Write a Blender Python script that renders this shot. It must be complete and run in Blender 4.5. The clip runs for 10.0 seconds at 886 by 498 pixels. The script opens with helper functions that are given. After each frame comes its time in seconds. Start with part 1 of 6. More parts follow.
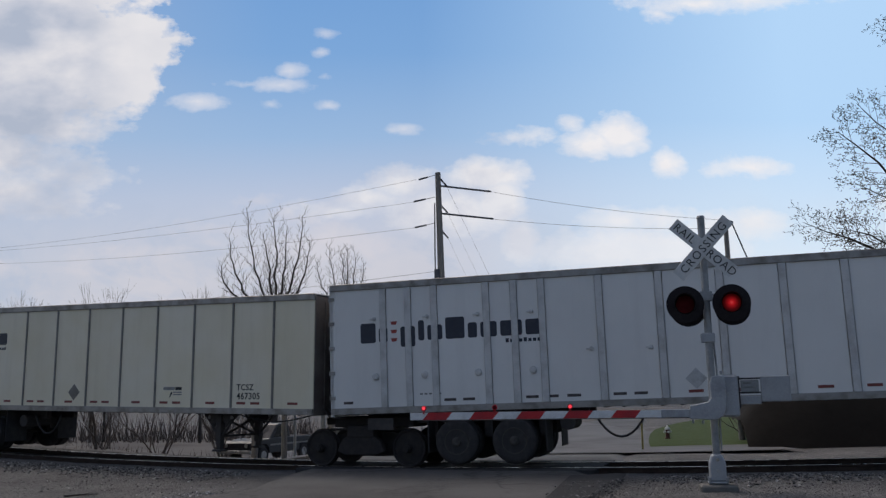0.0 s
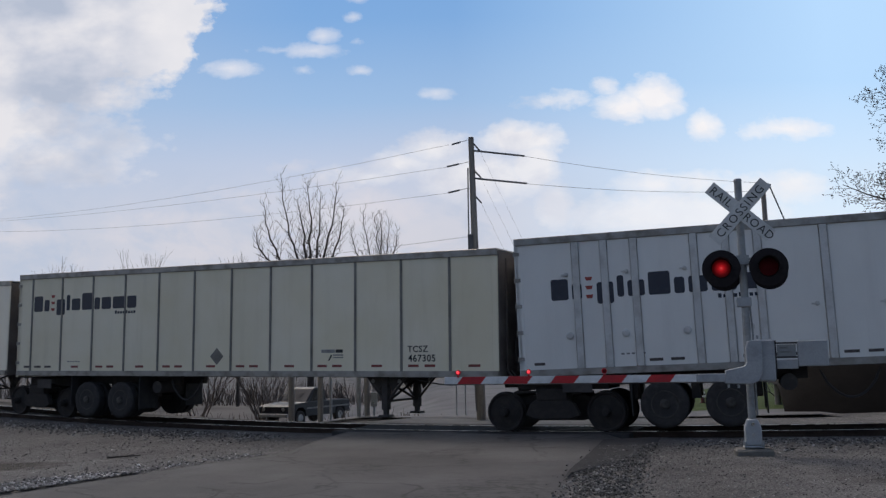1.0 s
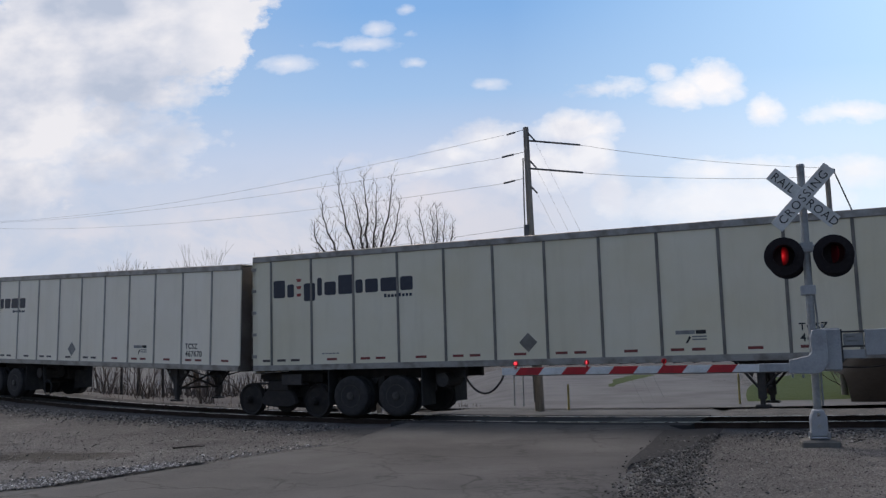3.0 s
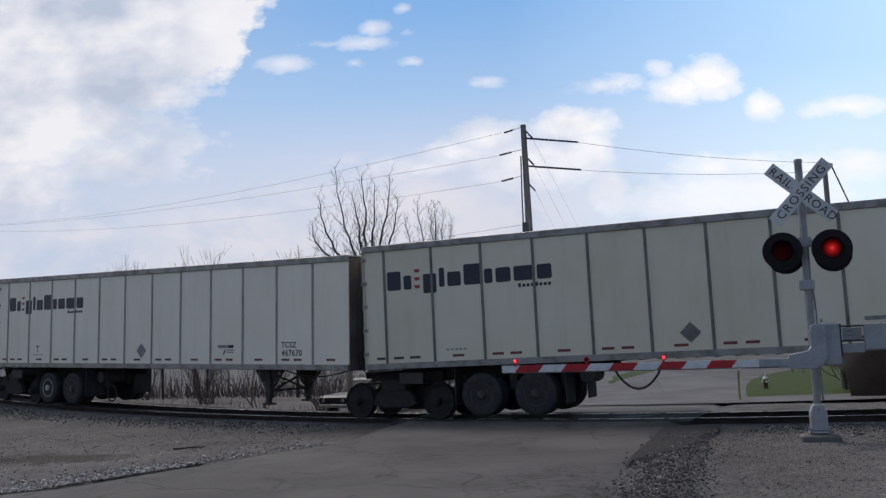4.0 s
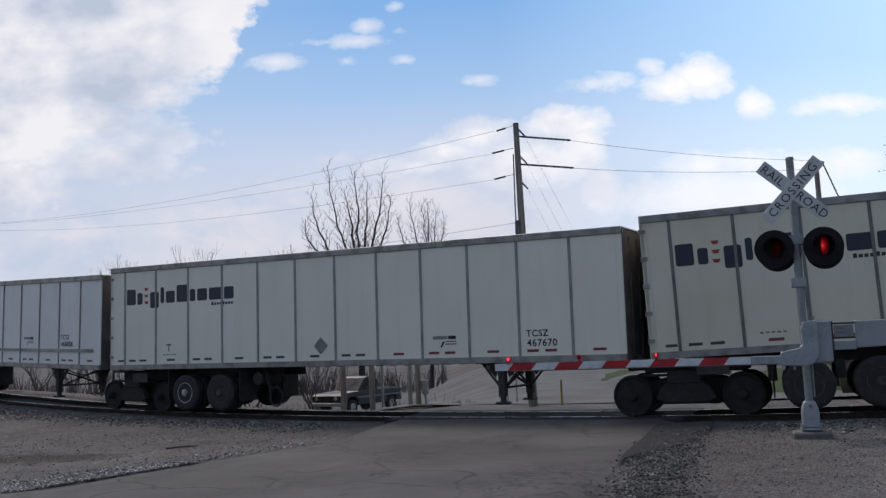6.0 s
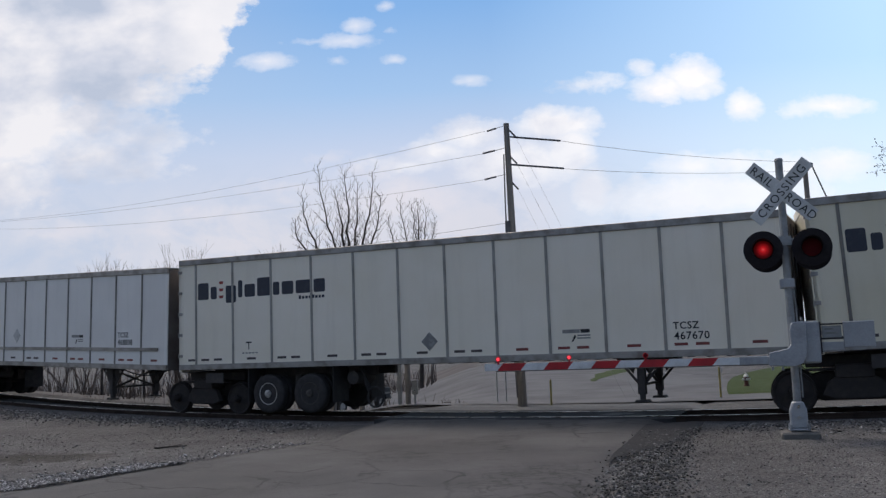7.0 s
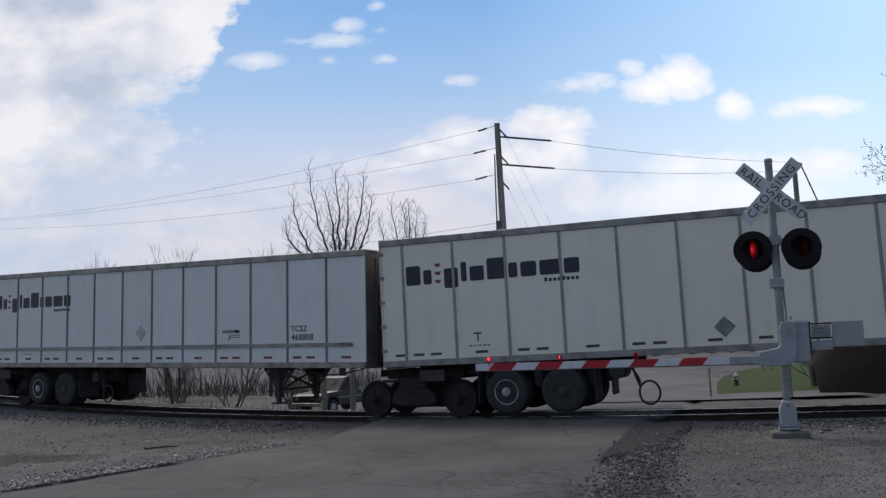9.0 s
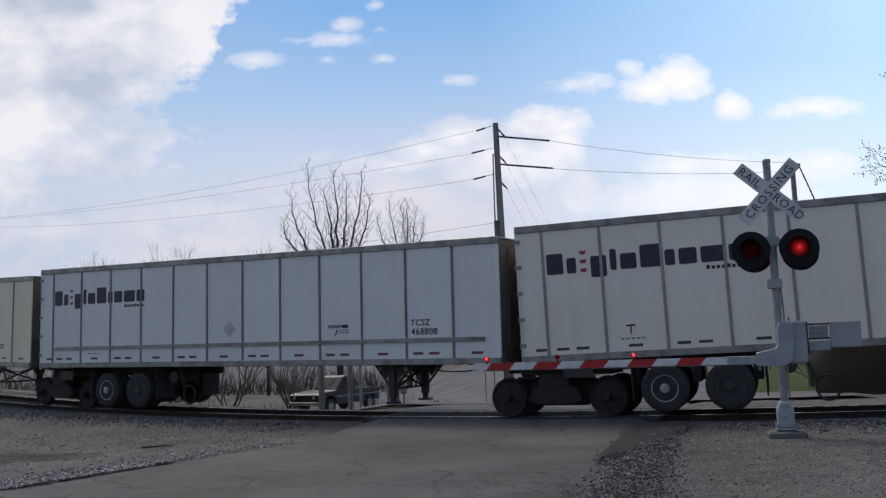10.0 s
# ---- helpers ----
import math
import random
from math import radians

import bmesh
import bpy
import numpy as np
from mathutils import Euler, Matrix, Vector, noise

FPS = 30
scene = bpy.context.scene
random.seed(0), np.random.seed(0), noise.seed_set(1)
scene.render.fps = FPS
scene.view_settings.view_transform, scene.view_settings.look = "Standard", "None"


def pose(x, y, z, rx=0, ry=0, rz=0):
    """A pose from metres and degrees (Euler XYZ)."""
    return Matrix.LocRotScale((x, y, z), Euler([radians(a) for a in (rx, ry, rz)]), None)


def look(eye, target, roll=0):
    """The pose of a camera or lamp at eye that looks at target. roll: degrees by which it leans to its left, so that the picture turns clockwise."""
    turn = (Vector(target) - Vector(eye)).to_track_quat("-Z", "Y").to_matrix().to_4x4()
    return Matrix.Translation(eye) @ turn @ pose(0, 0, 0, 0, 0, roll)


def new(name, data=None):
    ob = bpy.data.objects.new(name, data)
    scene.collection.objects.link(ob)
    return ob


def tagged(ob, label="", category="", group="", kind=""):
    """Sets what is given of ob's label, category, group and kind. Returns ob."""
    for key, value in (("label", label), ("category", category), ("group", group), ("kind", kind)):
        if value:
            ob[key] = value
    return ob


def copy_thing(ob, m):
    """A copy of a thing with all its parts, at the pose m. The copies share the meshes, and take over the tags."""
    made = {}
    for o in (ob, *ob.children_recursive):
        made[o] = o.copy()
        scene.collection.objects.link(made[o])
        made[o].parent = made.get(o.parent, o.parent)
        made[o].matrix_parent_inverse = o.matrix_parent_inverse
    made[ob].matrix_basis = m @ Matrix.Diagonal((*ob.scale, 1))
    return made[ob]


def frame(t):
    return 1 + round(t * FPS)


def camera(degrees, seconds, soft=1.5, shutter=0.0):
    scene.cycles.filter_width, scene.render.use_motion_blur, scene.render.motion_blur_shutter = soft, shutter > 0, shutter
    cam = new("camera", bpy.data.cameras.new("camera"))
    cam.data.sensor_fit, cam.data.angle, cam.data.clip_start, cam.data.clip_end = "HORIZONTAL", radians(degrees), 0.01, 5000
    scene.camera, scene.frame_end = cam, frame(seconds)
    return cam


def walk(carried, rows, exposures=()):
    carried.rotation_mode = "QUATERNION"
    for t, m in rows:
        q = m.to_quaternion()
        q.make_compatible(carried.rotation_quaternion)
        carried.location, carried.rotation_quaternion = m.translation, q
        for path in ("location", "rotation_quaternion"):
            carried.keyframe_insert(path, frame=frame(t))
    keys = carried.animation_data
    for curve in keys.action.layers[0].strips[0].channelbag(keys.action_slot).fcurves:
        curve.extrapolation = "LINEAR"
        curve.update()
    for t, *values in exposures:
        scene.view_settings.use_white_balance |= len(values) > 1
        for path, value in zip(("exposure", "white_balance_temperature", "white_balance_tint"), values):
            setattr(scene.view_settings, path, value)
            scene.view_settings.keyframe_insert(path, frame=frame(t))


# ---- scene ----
cam = camera(52.2, 10.0, 1.35)
EYE = (0.0, 0.0, 1.658)


def aim(yaw, pitch, roll):
    a, b = radians(yaw), radians(pitch)
    d = Vector((math.sin(a) * math.cos(b), math.cos(a) * math.cos(b), math.sin(b)))
    return look(EYE, Vector(EYE) + d, roll)


# seconds, yaw, pitch, roll
CAM_ROWS = [(0, 3.91, 9.06, -1.25), (0.1, 3.68, 7.5, -1.15), (0.2, 3.55, 7.4, -1.1), (0.3, 3.42, 7.34, -1.07), (0.5, 3.18, 7.23, -1.04),
            (1, 1.72, 6.9, -1.24), (1.5, 0.1, 6.66, -1.26), (2, -1.67, 6.48, -1.26), (2.5, -1.83, 6.47, -1.37), (4, -1.78, 6.33, -2.12),
            (4.5, -1.7, 6.31, -2.21), (5, -1.64, 6.23, -2.14), (5.5, -1.55, 6.21, -2.23), (7, -0.7, 6.18, -2.18), (7.5, -0.49, 6.17, -2.2),
            (8, -0.34, 6.16, -2.22), (8.5, -0.23, 6.16, -2.23), (9, -0.12, 6.15, -2.24), (9.5, -0.04, 6.14, -2.23), (10, 0, 6.12, -2.1)]
walk(cam, [(t, aim(y, p, r)) for t, y, p, r in CAM_ROWS], exposures=[(t, stops, 6580, 10) for t, stops in ((0, -0.22), (0.5, -0.2), (1, -0.13), (2.5, -0.05), (4.5, 0.02), (10, 0.02))])

# ---- light ----
SUN_EL, SUN_AZ = 52.0, -28.0  # degrees up; degrees from straight ahead, to the left
world = bpy.data.worlds.new("sky")
scene.world = world
world.use_nodes = True
wn = world.node_tree.nodes
sky = wn.new("ShaderNodeTexSky")
sky.sky_type, sky.sun_disc = "NISHITA", False
sky.sun_elevation, sky.sun_rotation = radians(SUN_EL), radians(SUN_AZ)
sky.air_density, sky.dust_density, sky.ozone_density = 0.9, 4.0, 0.8
world.node_tree.links.new(sky.outputs[0], wn["Background"].inputs[0])
wn["Background"].inputs[1].default_value = 0.162
sun = new("sun", bpy.data.lights.new("sun", "SUN"))
sun.data.energy, sun.data.angle, sun.data.color = 1.0, radians(14), (1.0, 0.95, 0.88)
_a, _e = radians(SUN_AZ), radians(SUN_EL)
sun.matrix_world = look((0, 0, 50), Vector((0, 0, 50)) - Vector((math.sin(_a) * math.cos(_e), math.cos(_a) * math.cos(_e), math.sin(_e))))


# ---- materials ----
class Nodes:
    """Short forms for building a node material."""

    def __init__(self, name):
        self.mat = bpy.data.materials.new(name)
        self.mat.use_nodes = True
        self.tree = self.mat.node_tree
        self.bsdf = self.tree.nodes["Principled BSDF"]

    def node(self, kind, operation="", feature="", data_type="", blend_type=""):
        n = self.tree.nodes.new(kind)
        if data_type:
            n.data_type = data_type
        if blend_type:
            n.blend_type = blend_type
        if operation:
            n.operation = operation
        if feature:
            n.feature = feature
        return n

    def put(self, sock, value):
        if isinstance(value, bpy.types.NodeSocket):
            self.tree.links.new(value, sock)
        elif value is not None:
            sock.default_value = value

    def math(self, op, a, b=None, c=None):
        n = self.node("ShaderNodeMath", operation=op)
        for s, v in zip(n.inputs, (a, b, c)):
            self.put(s, v)
        return n.outputs[0]

    def coords(self, kind="Object"):
        return self.node("ShaderNodeTexCoord").outputs[kind]

    def noise(self, scale, detail=4, rough=0.55, vector=None, distortion=0.0):
        n = self.node("ShaderNodeTexNoise")
        self.put(n.inputs["Vector"], vector if vector is not None else self.coords())
        n.inputs["Scale"].default_value, n.inputs["Detail"].default_value = scale, detail
        n.inputs["Roughness"].default_value, n.inputs["Distortion"].default_value = rough, distortion
        return n.outputs["Fac"]

    def ramp(self, fac, *stops):
        n = self.node("ShaderNodeValToRGB")
        self.put(n.inputs[0], fac)
        while len(n.color_ramp.elements) < len(stops):
            n.color_ramp.elements.new(0.5)
        for e, (p, c) in zip(n.color_ramp.elements, stops):
            e.position = p
            e.color = (*c, 1) if isinstance(c, tuple) else (c, c, c, 1)
        return n.outputs[0]

    def mix(self, fac, a, b, blend="MIX"):
        n = self.node("ShaderNodeMix", data_type="RGBA", blend_type=blend)
        self.put(n.inputs[0], fac)
        for s, v in ((n.inputs[6], a), (n.inputs[7], b)):
            self.put(s, (*v, 1) if isinstance(v, tuple) else v)
        return n.outputs[2]

    def bump(self, height, strength=0.3, distance=0.02):
        n = self.node("ShaderNodeBump")
        self.put(n.inputs["Height"], height)
        n.inputs["Strength"].default_value, n.inputs["Distance"].default_value = strength, distance
        self.put(self.bsdf.inputs["Normal"], n.outputs[0])

    def done(self, color=None, rough=0.6, metal=0.0, spec=0.5):
        self.put(self.bsdf.inputs["Base Color"], (*color, 1) if isinstance(color, tuple) else color)
        self.put(self.bsdf.inputs["Roughness"], rough)
        self.put(self.bsdf.inputs["Metallic"], metal)
        self.bsdf.inputs["Specular IOR Level"].default_value = spec
        return self.mat


def worn(name, base, dirt, rough=0.6, metal=0.0, scale=3.0, amount=(0.45, 0.75), fine=40.0, bump=0.0, stretch=(1, 1, 1)):
    """A base colour with dirt in patches and streaks and a fine grain."""
    n = Nodes(name)
    mp = n.node("ShaderNodeMapping")
    n.put(mp.inputs[0], n.coords())
    mp.inputs["Scale"].default_value = stretch
    patch = n.noise(scale, 6, 0.6, mp.outputs[0])
    grain = n.noise(fine, 3, 0.6)
    fac = n.ramp(patch, (amount[0], 0.0), (amount[1], 1.0))
    col = n.mix(fac, base, dirt)
    col = n.mix(0.35, col, n.ramp(grain, (0.3, 0.55), (0.7, 1.0)), "MULTIPLY")
    if bump:
        n.bump(grain, bump, 0.01)
    return n.done(col, n.ramp(patch, (0.3, max(rough - 0.12, 0)), (0.7, min(rough + 0.12, 1))), metal, 0.12 if rough >= 0.75 else 0.4)


def trailer_paint(name, base, dirt, low):
    """White trailer paint: rain streaks, road film in blotches, a little variation from panel to panel."""
    n = Nodes(name)
    co = n.coords()
    mp = n.node("ShaderNodeMapping")
    n.put(mp.inputs[0], co)
    mp.inputs["Scale"].default_value = (2.6, 2.6, 0.3)
    streak = n.noise(1.0, 5, 0.65, mp.outputs[0])
    blotch = n.noise(0.55, 5, 0.6, co)
    grain = n.noise(60, 2, 0.5)
    rnd = n.node("ShaderNodeObjectInfo").outputs["Random"]
    col = n.mix(n.ramp(blotch, (0.35, 0.0), (0.7, 1.0)), base, low)
    col = n.mix(n.math("MULTIPLY", n.ramp(streak, (0.5, 0.0), (0.85, 1.0)), 0.28), col, dirt)
    col = n.mix(0.12, col, n.ramp(grain, (0.3, 0.5), (0.7, 1.0)), "MULTIPLY")
    col = n.mix(n.math("MULTIPLY", rnd, 0.16), col, dirt)
    wave = n.noise(0.9, 2, 0.5, co)
    n.bump(wave, 0.25, 0.03)
    return n.done(col, n.ramp(streak, (0.3, 0.38), (0.7, 0.6)))


M = {}
M["cream"] = trailer_paint("cream_paint", (0.77, 0.72, 0.59), (0.43, 0.38, 0.275), (0.71, 0.65, 0.48))
M["white"] = trailer_paint("white_paint", (0.76, 0.755, 0.74), (0.46, 0.45, 0.44), (0.69, 0.685, 0.67))
M["grey_white"] = trailer_paint("offwhite_paint", (0.87, 0.815, 0.71), (0.55, 0.5, 0.415), (0.81, 0.75, 0.62))
M["post"] = worn("post_dirty_metal", (0.2, 0.19, 0.175), (0.1, 0.09, 0.08), 0.55, 0.0, 2.0)
M["post_grey"] = worn("post_grey_metal", (0.34, 0.325, 0.3), (0.2, 0.19, 0.17), 0.55, 0.0, 2.0)
M["post_white"] = worn("post_white", (0.6, 0.6, 0.595), (0.36, 0.35, 0.34), 0.5, 0.0, 2.0)
M["rail_alu"] = worn("rail_aluminium", (0.34, 0.33, 0.32), (0.14, 0.12, 0.1), 0.5, 0.5, 2.5)
# the front walls stand in shade, which is put into their dark colour
M["front"] = worn("front_wall_shaded", (0.16, 0.14, 0.13), (0.07, 0.055, 0.05), 0.7, 0.0, 1.2, (0.3, 0.8))
M["roof"] = worn("roof_sheet", (0.5, 0.5, 0.5), (0.3, 0.29, 0.27), 0.5, 0.3, 0.5)
M["under"] = worn("under_frame", (0.068, 0.063, 0.062), (0.11, 0.096, 0.09), 0.75, 0.1, 4.0, fine=60, bump=0.2)
M["bogie"] = worn("bogie_iron", (0.046, 0.042, 0.042), (0.075, 0.065, 0.06), 0.8, 0.2, 6.0, fine=70, bump=0.3)
M["rubber"] = worn("tyre_rubber", (0.046, 0.044, 0.045), (0.075, 0.07, 0.068), 0.85, 0.0, 5.0, fine=80, bump=0.15)
M["rim"] = worn("wheel_rim", (0.42, 0.42, 0.42), (0.13, 0.11, 0.09), 0.45, 0.5, 6.0)
M["rim_dark"] = worn("wheel_rim_dirty", (0.07, 0.065, 0.06), (0.03, 0.026, 0.022), 0.7, 0.2, 6.0)
M["navy"] = worn("navy_letters", (0.03, 0.035, 0.055), (0.07, 0.075, 0.09), 0.5, 0.0, 5.0, (0.5, 0.9))
M["black_ink"] = worn("black_letters", (0.02, 0.02, 0.022), (0.07, 0.07, 0.07), 0.6, 0.0, 6.0, (0.5, 0.9))
M["pale_metal"] = worn("pale_sheet_metal", (0.5, 0.505, 0.51), (0.36, 0.36, 0.355), 0.55, 0.0, 8.0)
M["grey_ink"] = worn("faded_letters", (0.2, 0.2, 0.2), (0.35, 0.35, 0.34), 0.6, 0.0, 8.0)
M["red_ink"] = worn("red_mark", (0.35, 0.06, 0.05), (0.2, 0.08, 0.06), 0.6, 0.0, 8.0)
M["orange_red"] = worn("red_reflector_tape", (0.22, 0.05, 0.045), (0.1, 0.05, 0.045), 0.4, 0.0, 8.0)
M["dark_tape"] = worn("dark_reflector_tape", (0.06, 0.05, 0.05), (0.12, 0.1, 0.1), 0.5, 0.0, 8.0)
M["galv"] = worn("galvanised_steel", (0.3, 0.31, 0.32), (0.2, 0.2, 0.2), 0.5, 0.3, 4.0, fine=30)
M["signal_grey"] = worn("signal_grey_paint", (0.37, 0.385, 0.41), (0.25, 0.26, 0.275), 0.5, 0.1, 3.0)
M["signal_black"] = worn("signal_black_paint", (0.022, 0.019, 0.022), (0.038, 0.034, 0.036), 0.8, 0.0, 5.0)
M["counterweight"] = worn("counterweight_paint", (0.36, 0.37, 0.385), (0.29, 0.3, 0.31), 0.55, 0.0, 3.0)
M["sign_white"] = worn("sign_white_sheet", (0.66, 0.66, 0.65), (0.5, 0.5, 0.49), 0.5, 0.0, 3.0)
M["gate_white"] = worn("gate_white_sheet", (0.72, 0.73, 0.74), (0.5, 0.5, 0.5), 0.45, 0.0, 3.0)
M["gate_red"] = worn("gate_red_sheet", (0.5, 0.02, 0.03), (0.3, 0.02, 0.03), 0.4, 0.0, 3.0)
M["wood"] = worn("pole_wood", (0.25, 0.23, 0.21), (0.13, 0.115, 0.105), 0.85, 0.0, 2.0, fine=20, bump=0.4, stretch=(6, 6, 0.4))
M["wire"] = worn("wire", (0.12, 0.12, 0.13), (0.2, 0.2, 0.2), 0.6, 0.2, 1.0)
M["insulator"] = worn("insulator", (0.06, 0.06, 0.07), (0.12, 0.12, 0.13), 0.4, 0.0, 4.0)
M["bark"] = worn("bark", (0.06, 0.051, 0.046), (0.03, 0.026, 0.024), 0.9, 0.0, 5.0, fine=30, bump=0.4)
M["steel_top"] = worn("rail_running_surface", (0.45, 0.44, 0.43), (0.25, 0.22, 0.2), 0.3, 0.9, 3.0)
M["rail_rust"] = worn("rail_rust", (0.05, 0.036, 0.03), (0.025, 0.02, 0.018), 0.85, 0.1, 3.0)
M["tie"] = worn("tie_timber", (0.06, 0.05, 0.042), (0.03, 0.026, 0.024), 0.9, 0.0, 3.0, fine=20, bump=0.4)
M["concrete"] = worn("concrete", (0.17, 0.162, 0.15), (0.11, 0.105, 0.097), 0.85, 0.0, 3.0, fine=50, bump=0.3)
M["glass"] = worn("dark_window_glass", (0.012, 0.013, 0.015), (0.02, 0.02, 0.02), 0.2)
M["truck_dark"] = worn("truck_dark_paint", (0.022, 0.024, 0.03), (0.04, 0.04, 0.04), 0.5, 0.0, 3.0)
M["truck_light"] = worn("truck_light_paint", (0.2, 0.2, 0.2), (0.12, 0.12, 0.12), 0.35, 0.0, 3.0)
M["chrome"] = worn("chrome", (0.4, 0.4, 0.4), (0.2, 0.2, 0.2), 0.35, 0.9, 3.0)
M["yellow"] = worn("yellow_post", (0.3, 0.26, 0.1), (0.2, 0.17, 0.08), 0.6)
M["hydrant_red"] = worn("hydrant_red", (0.1, 0.03, 0.025), (0.05, 0.025, 0.02), 0.55)
M["hydrant_white"] = worn("hydrant_white", (0.7, 0.7, 0.66), (0.4, 0.4, 0.36), 0.55)


def emitter(name, color, strength, base=(0.2, 0.01, 0.01)):
    n = Nodes(name)
    n.bsdf.inputs["Emission Color"].default_value = (*color, 1)
    n.bsdf.inputs["Emission Strength"].default_value = strength
    return n.done(base, 0.3)


def glowing_lens():
    """A lit red lens: brightest in the middle, dim at its rim, with the prisms' grain."""
    n = Nodes("red_lamp_lit")
    co = n.coords()
    ln = n.node("ShaderNodeVectorMath", operation="LENGTH")
    n.put(ln.inputs[0], co)
    fall = n.ramp(n.math("DIVIDE", ln.outputs["Value"], 0.155), (0.0, 1.0), (0.18, 0.62), (0.45, 0.26), (0.75, 0.06), (1.0, 0.015))
    grain = n.noise(70, 2, 0.5, co)
    n.put(n.bsdf.inputs["Emission Strength"], n.math("MULTIPLY", n.math("MULTIPLY", fall, 0.95), n.ramp(grain, (0.3, 0.6), (0.7, 1.0))))
    n.put(n.bsdf.inputs["Emission Color"], n.ramp(n.math("DIVIDE", ln.outputs["Value"], 0.155), (0.0, (1.0, 0.16, 0.16)), (0.25, (1.0, 0.02, 0.03))))
    return n.done((0.08, 0.004, 0.006), 0.6, 0.0, 0.15)


M["red_on"] = glowing_lens()
M["red_small"] = emitter("red_small_lamp", (1.0, 0.015, 0.04), 0.45)
M["red_core"] = emitter("red_lamp_core", (1.0, 0.06, 0.09), 1.1)
M["red_dim"] = emitter("red_lamp_edge", (1.0, 0.01, 0.02), 0.1, (0.08, 0.005, 0.006))
M["red_off"] = worn("red_lens_unlit", (0.1, 0.006, 0.01), (0.055, 0.004, 0.006), 0.76)


def ground_material(name, dark, mid, light, pebble=14.0, strength=0.6, patch=0.22, damp=()):
    n = Nodes(name)
    co = n.coords()
    big = n.noise(patch, 6, 0.6, co)
    small = n.noise(2.2, 6, 0.65, co)
    vor = n.node("ShaderNodeTexVoronoi")
    n.put(vor.inputs["Vector"], co)
    vor.inputs["Scale"].default_value = pebble
    stone = n.node("ShaderNodeTexVoronoi")
    n.put(stone.inputs["Vector"], co)
    stone.inputs["Scale"].default_value = pebble * 0.45
    col = n.ramp(big, (0.3, dark), (0.5, mid), (0.72, light))
    for cx, cy, rx, ry in damp:
        # a damp, silty patch with a ragged edge
        at = n.node("ShaderNodeSeparateXYZ")
        n.put(at.inputs[0], co)
        a = n.math("DIVIDE", n.math("SUBTRACT", at.outputs[0], cx), rx)
        b = n.math("DIVIDE", n.math("SUBTRACT", at.outputs[1], cy), ry)
        d = n.math("ADD", n.math("SQRT", n.math("ADD", n.math("MULTIPLY", a, a), n.math("MULTIPLY", b, b))), n.math("MULTIPLY", n.math("SUBTRACT", small, 0.5), 1.6))
        col = n.mix(n.ramp(d, (0.55, 0.8), (1.1, 0.0)), col, (0.048, 0.042, 0.034))
    col = n.mix(0.5, col, n.ramp(small, (0.25, 0.35), (0.75, 1.0)), "MULTIPLY")
    bw = n.node("ShaderNodeRGBToBW")
    n.put(bw.inputs[0], vor.outputs["Color"])
    col = n.mix(0.75, col, n.ramp(bw.outputs[0], (0.2, 0.45), (0.85, 1.35)), "MULTIPLY")
    h = n.math("ADD", n.math("MULTIPLY", vor.outputs["Distance"], -1.0), n.math("MULTIPLY", small, 0.8))
    n.bump(h, strength, 0.05)
    return n.done(col, 0.9, 0.0, 0.15)


M["gravel"] = ground_material("gravel_lot", (0.085, 0.081, 0.08), (0.134, 0.129, 0.127), (0.19, 0.184, 0.18), 34.0, damp=((-7.9, 17.0, 1.7, 0.9), (-11.5, 18.5, 2.0, 1.0), (7.2, 12.0, 1.6, 0.7)))
M["ballast_dark"] = ground_material("dark_ballast", (0.035, 0.032, 0.03), (0.07, 0.066, 0.062), (0.13, 0.125, 0.12), 12.0, 1.0, 0.6)


